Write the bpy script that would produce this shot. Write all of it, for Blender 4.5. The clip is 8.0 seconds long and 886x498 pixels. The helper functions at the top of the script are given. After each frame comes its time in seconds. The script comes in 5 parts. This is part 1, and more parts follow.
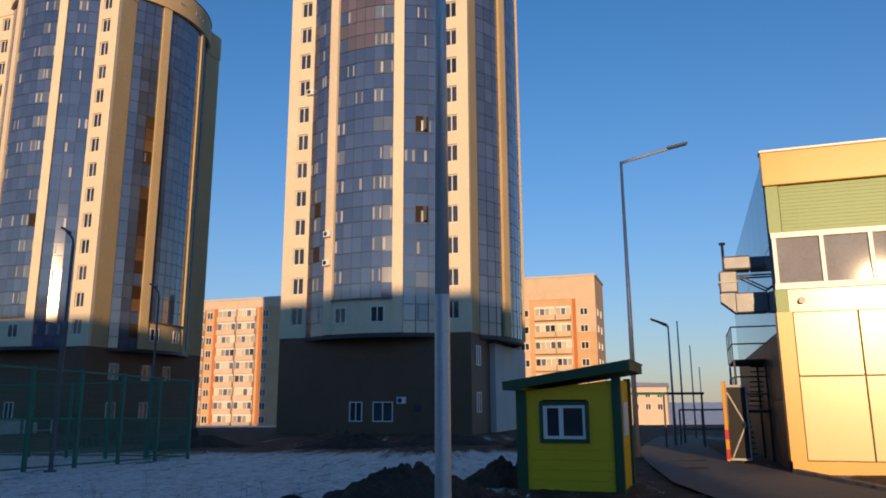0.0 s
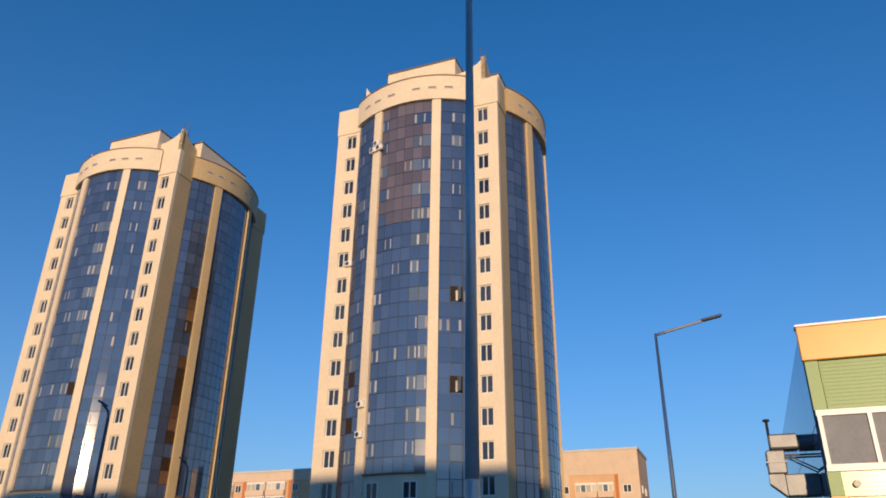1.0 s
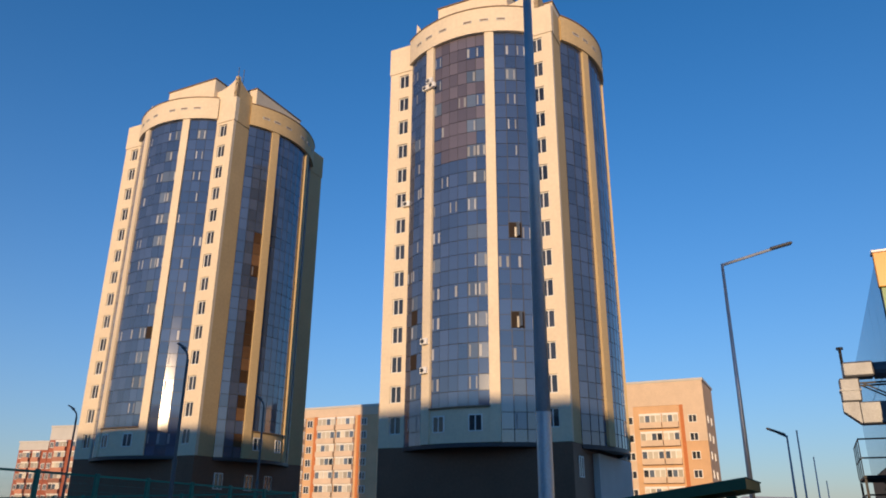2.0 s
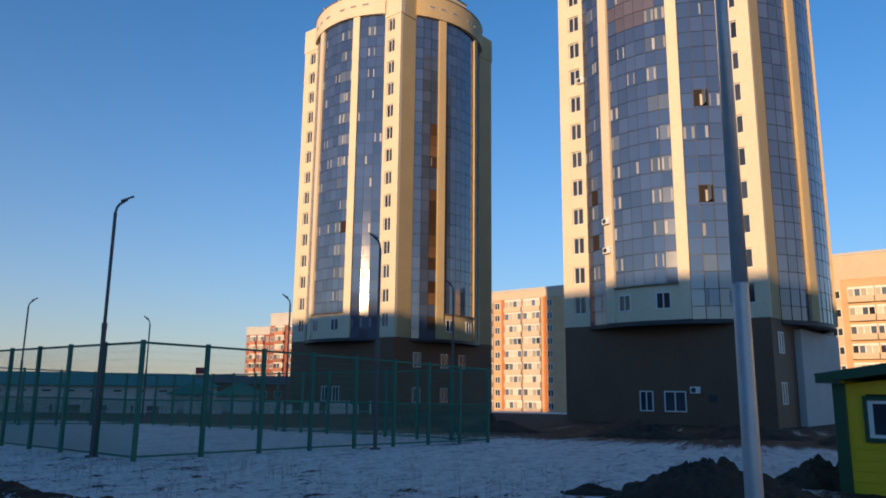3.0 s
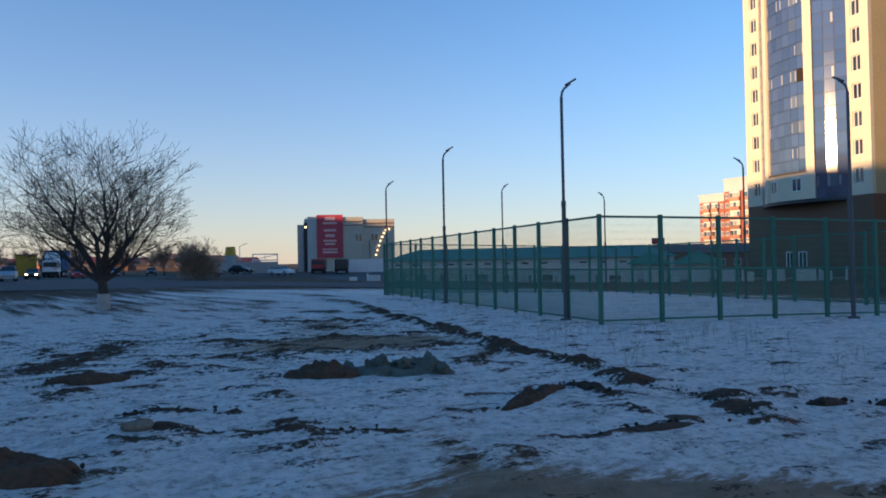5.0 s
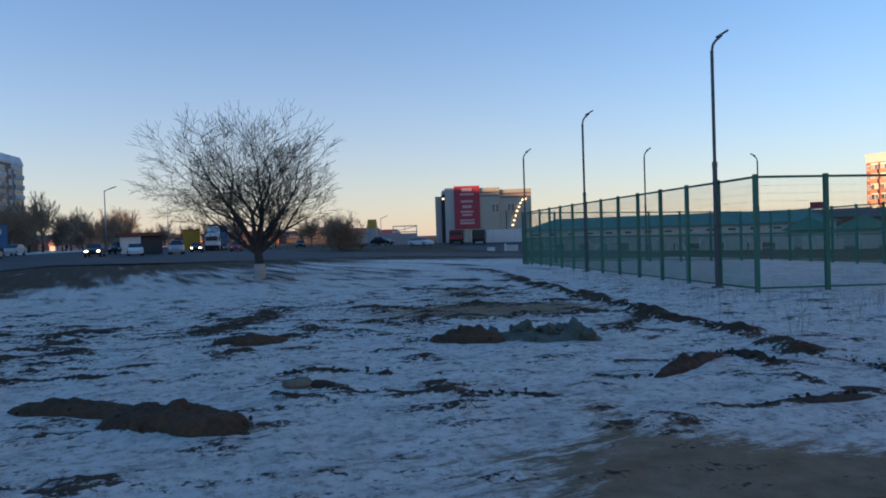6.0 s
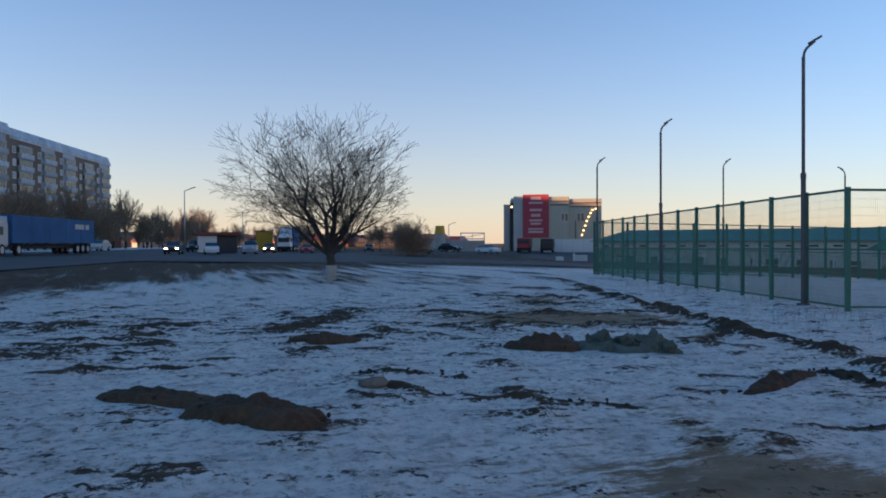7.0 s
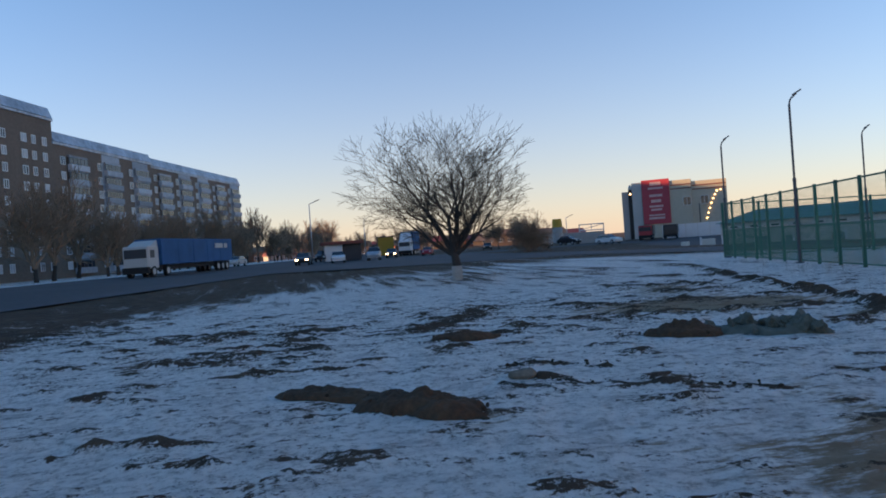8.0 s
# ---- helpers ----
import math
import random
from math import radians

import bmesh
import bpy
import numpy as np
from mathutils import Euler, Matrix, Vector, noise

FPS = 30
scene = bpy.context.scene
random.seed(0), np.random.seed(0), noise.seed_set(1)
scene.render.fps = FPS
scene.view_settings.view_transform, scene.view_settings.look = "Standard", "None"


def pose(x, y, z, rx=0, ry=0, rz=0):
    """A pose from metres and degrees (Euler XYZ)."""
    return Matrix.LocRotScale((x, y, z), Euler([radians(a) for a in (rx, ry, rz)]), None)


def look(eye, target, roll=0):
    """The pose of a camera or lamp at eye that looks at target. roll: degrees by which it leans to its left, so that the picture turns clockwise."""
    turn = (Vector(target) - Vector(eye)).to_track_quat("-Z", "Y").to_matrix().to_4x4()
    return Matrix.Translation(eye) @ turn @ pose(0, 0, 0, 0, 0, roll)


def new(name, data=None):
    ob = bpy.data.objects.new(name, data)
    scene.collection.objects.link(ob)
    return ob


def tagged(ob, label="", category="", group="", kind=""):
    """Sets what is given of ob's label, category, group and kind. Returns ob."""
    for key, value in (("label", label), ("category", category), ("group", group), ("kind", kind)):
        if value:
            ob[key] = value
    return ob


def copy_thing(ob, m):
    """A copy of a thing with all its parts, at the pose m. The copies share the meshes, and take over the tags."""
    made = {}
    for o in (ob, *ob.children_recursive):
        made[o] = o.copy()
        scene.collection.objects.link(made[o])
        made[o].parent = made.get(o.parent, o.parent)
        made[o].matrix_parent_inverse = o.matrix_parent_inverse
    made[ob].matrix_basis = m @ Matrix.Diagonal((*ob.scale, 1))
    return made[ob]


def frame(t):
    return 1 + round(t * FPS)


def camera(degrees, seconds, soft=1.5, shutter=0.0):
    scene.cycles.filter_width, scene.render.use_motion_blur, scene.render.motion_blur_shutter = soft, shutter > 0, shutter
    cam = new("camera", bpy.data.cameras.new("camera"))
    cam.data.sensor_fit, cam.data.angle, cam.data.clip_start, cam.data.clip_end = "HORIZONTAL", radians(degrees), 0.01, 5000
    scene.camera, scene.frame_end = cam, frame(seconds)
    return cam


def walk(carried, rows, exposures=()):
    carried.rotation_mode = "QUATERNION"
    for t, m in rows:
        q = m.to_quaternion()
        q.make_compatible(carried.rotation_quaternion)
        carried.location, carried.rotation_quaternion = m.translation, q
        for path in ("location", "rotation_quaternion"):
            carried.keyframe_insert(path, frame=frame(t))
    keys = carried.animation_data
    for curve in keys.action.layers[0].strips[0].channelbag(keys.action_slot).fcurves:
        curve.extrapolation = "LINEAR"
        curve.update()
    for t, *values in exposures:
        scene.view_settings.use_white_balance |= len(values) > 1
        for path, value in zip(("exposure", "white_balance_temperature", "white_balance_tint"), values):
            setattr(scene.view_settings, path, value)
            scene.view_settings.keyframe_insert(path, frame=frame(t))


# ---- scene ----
cam = camera(62.4, 8.0, soft=1.8)
PATH = [
    (0, (1.011, -1.014, 1.787), (1.059, 0.943, 2.198), -0.3),
    (0.5, (1.064, -1.072, 1.861), (1.071, 0.813, 2.529), -0.3),
    (1, (1.085, -1.251, 1.913), (1.037, 0.562, 2.755), 0.6),
    (2.5, (0.936, -1.267, 1.884), (0.538, 0.62, 2.414), 0.4),
    (3, (0.933, -1.222, 1.841), (0.242, 0.617, 2.218), 0.6),
    (3.5, (1.006, -1.407, 1.826), (0.015, 0.305, 2.114), -0.3),
    (4, (1.087, -1.465, 1.841), (-0.187, 0.066, 2.024), -0.6),
    (4.5, (1.051, -1.3, 1.8), (-0.443, 0.026, 1.897), -1.0),
    (5, (0.965, -1.175, 1.822), (-0.671, -0.025, 1.854), -1.1),
    (6.5, (0.7, -1.25, 1.685), (-1.165, -0.528, 1.65), -1.3),
    (7, (0.622, -1.315, 1.676), (-1.267, -0.657, 1.661), -0.2),
    (7.5, (0.758, -1.462, 1.674), (-1.175, -0.951, 1.653), -2.1),
    (8, (0.972, -1.692, 1.701), (-0.997, -1.343, 1.691), -4.2),
]
walk(cam, [(t, look(eye, target, roll)) for t, eye, target, roll in PATH],
     exposures=[(0.0, 0.54, 7500, 18), (1.0, 0.48, 6500, 13), (2.5, 0.56, 7000, 15), (3.5, 0.96, 7500, 16), (4.5, 1.22, 7600, 17), (6.5, 1.34, 9000, 24), (8.0, 1.44, 9500, 26)])

SUN_TO = Vector((-0.13, -0.985, 0.1403)).normalized()

# ---- world and sun ----
world = bpy.data.worlds.new("world")
scene.world = world
world.use_nodes = True
wn = world.node_tree
sky = wn.nodes.new("ShaderNodeTexSky")
sky.sky_type, sky.sun_disc = "NISHITA", False
sky.sun_elevation = math.asin(SUN_TO.z)
sky.sun_rotation = math.atan2(SUN_TO.x, SUN_TO.y) % (2 * math.pi)
sky.air_density, sky.dust_density, sky.ozone_density = 1.12, 0.0, 4.4
sky.altitude = 1800
vivid = wn.nodes.new("ShaderNodeHueSaturation")
vivid.inputs["Hue"].default_value, vivid.inputs["Saturation"].default_value = 0.498, 1.14
wn.links.new(sky.outputs[0], vivid.inputs["Color"])
# winter haze thins out with height, evenly all round
compass, height_of = wn.nodes.new("ShaderNodeTexCoord"), wn.nodes.new("ShaderNodeSeparateXYZ")
wn.links.new(compass.outputs["Generated"], height_of.inputs[0])
thin = height_of.outputs["Z"]
for kind, amount in (("MAXIMUM", 0.0), ("MULTIPLY", -4.8), ("EXPONENT", None), ("MULTIPLY", 0.78)):
    k = wn.nodes.new("ShaderNodeMath")
    k.operation = kind
    wn.links.new(thin, k.inputs[0])
    if amount is not None:
        k.inputs[1].default_value = amount
    thin = k.outputs[0]
haze = wn.nodes.new("ShaderNodeMix")
haze.data_type = "RGBA"
haze.inputs["B"].default_value = (1.64, 1.5, 1.53, 1)
wn.links.new(thin, haze.inputs["Factor"])
wn.links.new(vivid.outputs[0], haze.inputs["A"])
wn.links.new(haze.outputs["Result"], wn.nodes["Background"].inputs[0])
wn.nodes["Background"].inputs[1].default_value = 0.15
sun = new("sun", bpy.data.lights.new("sun", "SUN"))
sun.data.energy, sun.data.angle, sun.data.color = 3.1, radians(0.53), (1.0, 0.72, 0.42)
sun.matrix_world = look(SUN_TO * 50, (0, 0, 0))


# ---- materials ----
def mat(name, color, rough=0.7, metal=0.0, var=0.12, scale=1.5, fine=18.0, bump=0.15, rnd=0.0, island=0.0, spec=None, ior=None, emit=None):
    m = bpy.data.materials.new(name)
    m.use_nodes = True
    n, l = m.node_tree.nodes, m.node_tree.links
    b = n["Principled BSDF"]
    b.inputs["Roughness"].default_value, b.inputs["Metallic"].default_value = rough, metal
    if ior:
        b.inputs["IOR"].default_value = ior
    if spec is not None:
        b.inputs["Specular IOR Level"].default_value = spec
    if emit:
        b.inputs["Emission Color"].default_value = (*emit[:3], 1)
        b.inputs["Emission Strength"].default_value = emit[3]
    tc = n.new("ShaderNodeTexCoord")
    big, small = n.new("ShaderNodeTexNoise"), n.new("ShaderNodeTexNoise")
    big.inputs["Scale"].default_value, small.inputs["Scale"].default_value = scale, fine
    big.inputs["Detail"].default_value, small.inputs["Detail"].default_value = 5, 4
    for t in (big, small):
        l.new(tc.outputs["Object"], t.inputs["Vector"])
    add = n.new("ShaderNodeMath")
    add.operation = "ADD"
    l.new(big.outputs["Fac"], add.inputs[0])
    l.new(small.outputs["Fac"], add.inputs[1])
    rng = n.new("ShaderNodeMapRange")
    rng.inputs["From Min"].default_value, rng.inputs["From Max"].default_value = 0.6, 1.4
    rng.inputs["To Min"].default_value, rng.inputs["To Max"].default_value = 1 - var, 1 + var
    l.new(add.outputs[0], rng.inputs["Value"])
    val = rng.outputs["Result"]
    for amount, kind, out in ((rnd, "ShaderNodeObjectInfo", "Random"), (island, "ShaderNodeNewGeometry", "Random Per Island")):
        if amount:
            src, r2, mul = n.new(kind), n.new("ShaderNodeMapRange"), n.new("ShaderNodeMath")
            r2.inputs["To Min"].default_value, r2.inputs["To Max"].default_value = 1 - amount, 1 + amount
            l.new(src.outputs[out], r2.inputs["Value"])
            mul.operation = "MULTIPLY"
            l.new(val, mul.inputs[0])
            l.new(r2.outputs["Result"], mul.inputs[1])
            val = mul.outputs[0]
    vm = n.new("ShaderNodeVectorMath")
    vm.operation = "SCALE"
    vm.inputs[0].default_value = color
    l.new(val, vm.inputs["Scale"])
    l.new(vm.outputs[0], b.inputs["Base Color"])
    if bump:
        bn = n.new("ShaderNodeBump")
        bn.inputs["Strength"].default_value, bn.inputs["Distance"].default_value = bump, 0.02
        l.new(add.outputs[0], bn.inputs["Height"])
        l.new(bn.outputs[0], b.inputs["Normal"])
    return m


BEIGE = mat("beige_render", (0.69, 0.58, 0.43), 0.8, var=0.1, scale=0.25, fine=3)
# same render; the dimmer light on side and rear faces is in the colour
BEIGE_SHADE = mat("beige_render_shade", (0.5, 0.37, 0.2), 0.8, var=0.12, scale=0.2, fine=3)
PODIUM = mat("brown_cladding", (0.15, 0.07, 0.04), 0.6, var=0.2, scale=0.3, fine=4)
PALE = mat("pale_plaster", (0.5, 0.49, 0.47), 0.8, var=0.1, scale=0.4)
GLASS = mat("blue_coated_glass", (0.05, 0.07, 0.13), 0.06, var=0.1, scale=0.3, bump=0.0, rnd=0.25, ior=2.3)
GLASS_FAR = mat("blue_glass_joined", (0.05, 0.07, 0.13), 0.06, var=0.1, scale=0.3, bump=0.0, island=0.25, ior=2.3)
GLASS_LIGHT = mat("grey_sash_glass", (0.1, 0.13, 0.18), 0.1, var=0.1, bump=0.0, rnd=0.3, ior=1.9)
MULLION = mat("dark_mullion", (0.03, 0.035, 0.045), 0.5, bump=0)
WINDARK = mat("window_glass", (0.035, 0.04, 0.05), 0.08, var=0.2, scale=0.5, bump=0, rnd=0.5, ior=1.6)
PVC = mat("white_plastic_frame", (0.75, 0.74, 0.72), 0.4, var=0.05, bump=0.02)
GLASS_MAUVE = mat("mauve_glass", (0.115, 0.098, 0.115), 0.12, var=0.12, scale=0.3, bump=0.0, rnd=0.25, ior=1.8)
# brown glass with a warm reflection painted into its colour
GLASS_REFLECTION = mat("brown_reflection_glass", (0.1, 0.055, 0.03), 0.2, var=0.3, scale=0.8, bump=0.0, rnd=0.6, ior=1.6)
# near-black colour holds the darkness of rooms that are not modelled
UNLIT_ROOM = mat("unlit_room_dark", (0.022, 0.013, 0.009), 0.9)
HALLGLASS = mat("tinted_hall_glass", (0.24, 0.25, 0.27), 0.04, var=0.15, bump=0, spec=0.25)
ROOFMETAL = mat("brown_metal_coping", (0.2, 0.13, 0.08), 0.5, 0.3)
GALV = mat("galvanised_steel", (0.42, 0.45, 0.48), 0.45, 0.6, var=0.15, scale=2, fine=30)
POLE_DARK = mat("dark_painted_steel", (0.085, 0.09, 0.1), 0.5, 0.3)
FENCE = mat("green_powder_coat", (0.004, 0.15, 0.1), 0.5, 0.0, rnd=0.15)
YELLOW = mat("yellow_siding", (0.74, 0.46, 0.012), 0.55, var=0.08, scale=2)
GREEN = mat("green_paint", (0.012, 0.075, 0.035), 0.5, var=0.12, scale=3)
LGREEN = mat("pale_green_sheet", (0.18, 0.3, 0.11), 0.45, 0.0, var=0.08)
CREAM = mat("cream_panel", (0.6, 0.48, 0.22), 0.26, var=0.05, scale=0.6, bump=0.05)
YPANEL = mat("amber_panel", (0.64, 0.29, 0.025), 0.35, var=0.06, bump=0.03)
ORANGE = mat("orange_brick", (0.6, 0.38, 0.22), 0.85, var=0.15, scale=0.4, fine=6)
PINK = mat("peach_brick", (0.62, 0.48, 0.36), 0.85, var=0.12, scale=0.4, fine=6)
RUST = mat("red_orange_brick", (0.5, 0.17, 0.06), 0.85, var=0.15)
REDBRICK = mat("red_brick", (0.33, 0.1, 0.06), 0.85, var=0.2)
BRICKBAND = mat("dull_red_balcony_panel", (0.45, 0.2, 0.13), 0.8, var=0.2, rnd=0.3)
SHOPFRONT = mat("orange_red_shopfront", (0.55, 0.12, 0.02), 0.6, var=0.5, scale=0.4)
GREYWALL = mat("grey_panel_wall", (0.36, 0.35, 0.34), 0.85, var=0.12)
APT = mat("brown_panel_wall", (0.21, 0.135, 0.1), 0.85, var=0.25, scale=0.15, fine=2)
APT_LIGHT = mat("pale_balcony_panel", (0.42, 0.43, 0.45), 0.8, var=0.25, rnd=0.4)
APT_ROOF = mat("zinc_roof_band", (0.42, 0.45, 0.49), 0.5, 0.3, var=0.5, scale=0.22, fine=1.2)
# hall wall's own pale colour; on the yard fence it also carries sunlight
LIME_AND_SUN = mat("whitewash_and_sun_pale", (0.62, 0.6, 0.55), 0.85, var=0.15, scale=0.5)
TEAL = mat("teal_metal_roof", (0.01, 0.18, 0.135), 0.45, 0.1, var=0.12)
REDROOF = mat("red_metal_roof", (0.22, 0.05, 0.04), 0.5, 0.1)
ALLEY = mat("brown_dusted_asphalt", (0.085, 0.075, 0.066), 0.85, var=0.35, scale=0.3, fine=5, bump=0.4)
ASPHALT = mat("worn_asphalt", (0.05, 0.05, 0.053), 0.85, var=0.35, scale=0.12, fine=3, bump=0.4)
DIRT = mat("dark_wet_earth", (0.058, 0.03, 0.019), 0.95, var=0.5, scale=3, fine=16, bump=1.0)
BROWN_DIRT = mat("brown_earth", (0.085, 0.04, 0.021), 0.95, var=0.5, scale=3, fine=16, bump=1.0)
RUBBLE = mat("grey_green_rubble", (0.095, 0.11, 0.09), 0.9, var=0.4, scale=2.5, fine=9, bump=0.8)
BARK = mat("grey_brown_bark", (0.055, 0.043, 0.038), 0.95, var=0.25, scale=4)
SHOPWALL = mat("drab_shop_wall", (0.5, 0.45, 0.36), 0.8, var=0.12)
TWIG_ROW = mat("brown_twigs", (0.3, 0.19, 0.13), 0.95, var=0.2)
TWIG = mat("bare_twigs", (0.07, 0.055, 0.045), 0.95, var=0.2)
WHITEWASH = mat("limewashed_bark", (0.36, 0.34, 0.32), 0.9, var=0.2, scale=5)
RED = mat("red_banner", (0.45, 0.03, 0.045), 0.5, var=0.1, scale=0.4)
BANNER = mat("crimson_banner_cloth", (0.52, 0.05, 0.075), 0.6, var=0.15, scale=0.4)
BANNER_INK = mat("pale_pink_print", (0.7, 0.42, 0.4), 0.6, var=0.25, scale=1.5)
WHITE = mat("white_sheet", (0.7, 0.7, 0.7), 0.5, var=0.08)
CURTAIN = mat("pale_curtain", (0.27, 0.28, 0.31), 0.5, var=0.15, bump=0, rnd=0.35)
BLUE = mat("blue_tarpaulin", (0.002, 0.11, 0.25), 0.7, var=0.3, scale=0.6, spec=0.2)
RUBBER = mat("black_rubber", (0.015, 0.015, 0.016), 0.85)
CARGREY = mat("dark_car_paint", (0.025, 0.028, 0.033), 0.3, 0.3, bump=0)
HEADLAMP = mat("lit_headlamp", (1, 0.9, 0.7), 0.3, bump=0, emit=(1, 0.85, 0.6, 6))
TAILLAMP = mat("lit_tail_lamp", (0.6, 0.02, 0.02), 0.3, bump=0, emit=(1, 0.05, 0.03, 4))
OCHRE = mat("orange_kiosk", (0.65, 0.3, 0.03), 0.6)
# galvanised steel darkened, so the duct's shade is in its colour
DUCT = mat("shaded_zinc_duct", (0.2, 0.21, 0.23), 0.5, 0.5, var=0.2, scale=2)
CURTAINED = mat("curtained_pane", (0.5, 0.46, 0.38), 0.35, var=0.15, bump=0, rnd=0.4)
KERBSTONE = mat("buff_stone", (0.17, 0.14, 0.11), 0.9, var=0.3, scale=5)
KERB = mat("stained_concrete_kerb", (0.15, 0.13, 0.11), 0.9, var=0.3)
WALLLAMP = mat("lit_wall_lamp", (1, 0.8, 0.5), 0.3, bump=0, emit=(1, 0.75, 0.4, 2.2))
NET = mat("pale_net_curtain_glass", (0.34, 0.34, 0.35), 0.3, var=0.2, bump=0, rnd=0.6)
BLACKSTEEL = mat("black_steel", (0.02, 0.02, 0.022), 0.5, 0.4)


# ---- mesh tools ----
class Shape:
    """Collects boxes, rods and prisms into one mesh."""

    def __init__(self):
        self.v, self.f = [], []

    def add(self, verts, faces, m=None):
        k = len(self.v)
        self.v += [tuple(m @ Vector(p)) for p in verts] if m else [tuple(p) for p in verts]
        self.f += [tuple(i + k for i in f) for f in faces]
        return self

    def box(self, x0, x1, y0, y1, z0, z1, m=None, c=0.0):
        if not c:
            vs = [(x, y, z) for z in (z0, z1) for x, y in ((x0, y0), (x1, y0), (x1, y1), (x0, y1))]
            return self.add(vs, [(3, 2, 1, 0), (4, 5, 6, 7), (0, 1, 5, 4), (1, 2, 6, 5), (2, 3, 7, 6), (3, 0, 4, 7)], m)
        bm = bmesh.new()
        bmesh.ops.create_cube(bm, size=1)
        for v in bm.verts:
            v.co = ((x0, x1)[v.co.x > 0], (y0, y1)[v.co.y > 0], (z0, z1)[v.co.z > 0])
        bmesh.ops.bevel(bm, geom=bm.edges[:], offset=c, segments=1, affect="EDGES")
        bm.verts.index_update()
        self.add([v.co[:] for v in bm.verts], [[v.index for v in f.verts] for f in bm.faces], m)
        bm.free()
        return self

    def rod(self, a, b, r0, r1=None, n=8, cap=True):
        a, b = Vector(a), Vector(b)
        r1 = r0 if r1 is None else r1
        q = (b - a).to_track_quat("Z", "Y")
        ring = [q @ Vector((math.cos(2 * math.pi * i / n), math.sin(2 * math.pi * i / n), 0)) for i in range(n)]
        vs = [a + p * r0 for p in ring] + [b + p * r1 for p in ring]
        fs = [(i, (i + 1) % n, n + (i + 1) % n, n + i) for i in range(n)]
        if cap:
            fs += [tuple(reversed(range(n))), tuple(range(n, 2 * n))]
        return self.add(vs, fs)

    def prism(self, outline, z0, z1, m=None):
        n = len(outline)
        vs = [(x, y, z0) for x, y in outline] + [(x, y, z1) for x, y in outline]
        fs = [(i, (i + 1) % n, n + (i + 1) % n, n + i) for i in range(n)]
        return self.add(vs, fs + [tuple(reversed(range(n))), tuple(range(n, 2 * n))], m)

    def mesh(self, name, material, smooth=False):
        me = bpy.data.meshes.new(name)
        me.from_pydata(self.v, [], self.f)
        me.materials.append(material)
        if smooth:
            me.polygons.foreach_set("use_smooth", [True] * len(me.polygons))
        me.update()
        return me


def part(name, shape, material, parent, label="", m=None, smooth=False):
    """One mesh object under a thing or a part. shape: a Shape or a mesh to share."""
    me = shape if isinstance(shape, bpy.types.Mesh) else shape.mesh(name, material, smooth)
    ob = new(name, me)
    ob.parent = parent
    if m is not None:
        ob.matrix_basis = m
    return tagged(ob, label)


def thing(name, m, label, category, group="", kind=""):
    ob = new(name)
    ob.matrix_basis = m
    ob.empty_display_size = 0.3
    return tagged(ob, label, category, group, kind)


def solo(name, shape, material, label, category, group="", kind="", m=None, smooth=False):
    ob = new(name, shape.mesh(name, material, smooth))
    if m is not None:
        ob.matrix_basis = m
    return tagged(ob, label, category, group, kind)


def wall_with_openings(sh, x0, x1, y0, y1, z0, z1, ox0, ox1, rows):
    """A wall in x and z with one column of openings between ox0 and ox1; rows are (bottom, top)."""
    sh.box(x0, ox0, y0, y1, z0, z1).box(ox1, x1, y0, y1, z0, z1)
    low = z0
    for b, t in rows:
        sh.box(ox0, ox1, y0, y1, low, b)
        low = t
    return sh.box(ox0, ox1, y0, y1, low, z1)


def step(a, b, x):
    t = min(1.0, max(0.0, (x - a) / (b - a)))
    return t * t * (3 - 2 * t)


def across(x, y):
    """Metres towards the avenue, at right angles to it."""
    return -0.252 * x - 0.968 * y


def along(r, s, z=0.0):
    """A place r metres along the avenue and s metres across."""
    return Vector((0.968 * r - 0.252 * s, -0.252 * r - 0.968 * s, z))


def gz(x, y):
    """The lie of the land."""
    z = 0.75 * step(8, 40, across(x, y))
    z -= 1.0 * step(10, 62, y) * step(-130, -50, x)
    z -= 2.6 * step(80, 175, y) * step(-150, -70, x)
    return z

# ---- ground ----
WINDROW = [(-46, 19.6), (-26.7, 13.8), (-18.8, 11.1), (-15.4, 10.2), (-11.3, 8.7), (-9.9, 8.2), (-8.6, 8.2), (-6.4, 7.3), (-5.4, 7.2), (-4.4, 6.9), (-3.5, 6.4)]

FURROW_A = [(-7.5, 0.9), (-6.6, 1.9), (-5.7, 3.0)]
FURROW_B = [(-8.7, 0.7), (-8.45, 1.5), (-7.9, 1.9)]
# scraped streaks: x, y from and to, half width, how bare
FIELD_STREAKS = [(-13.9, 0.4, -17.7, 2.9, 0.5, 0.7), (-12.8, 2.2, -12.6, 3.0, 0.22, 0.8), (-12.0, 1.3, -12.4, 1.9, 0.2, 0.75), (-15.9, -5.0, -15.5, -4.0, 0.4, 0.7),
                 (-15.5, -2.4, -15.5, -1.3, 0.4, 0.75), (-12.7, -3.7, -12.6, -2.0, 0.35, 0.85), (-13.6, -3.2, -13.4, -2.0, 0.25, 0.6), (-11.9, -4.2, -11.8, -3.0, 0.22, 0.8),
                 (-10.2, -2.7, -9.9, -1.5, 0.12, 0.75), (-10.1, -3.2, -10.0, -2.8, 0.12, 0.75), (-17.2, -6.1, -16.4, -3.5, 0.4, 0.6), (-12.9, -6.3, -13.1, -5.3, 0.3, 0.7)]
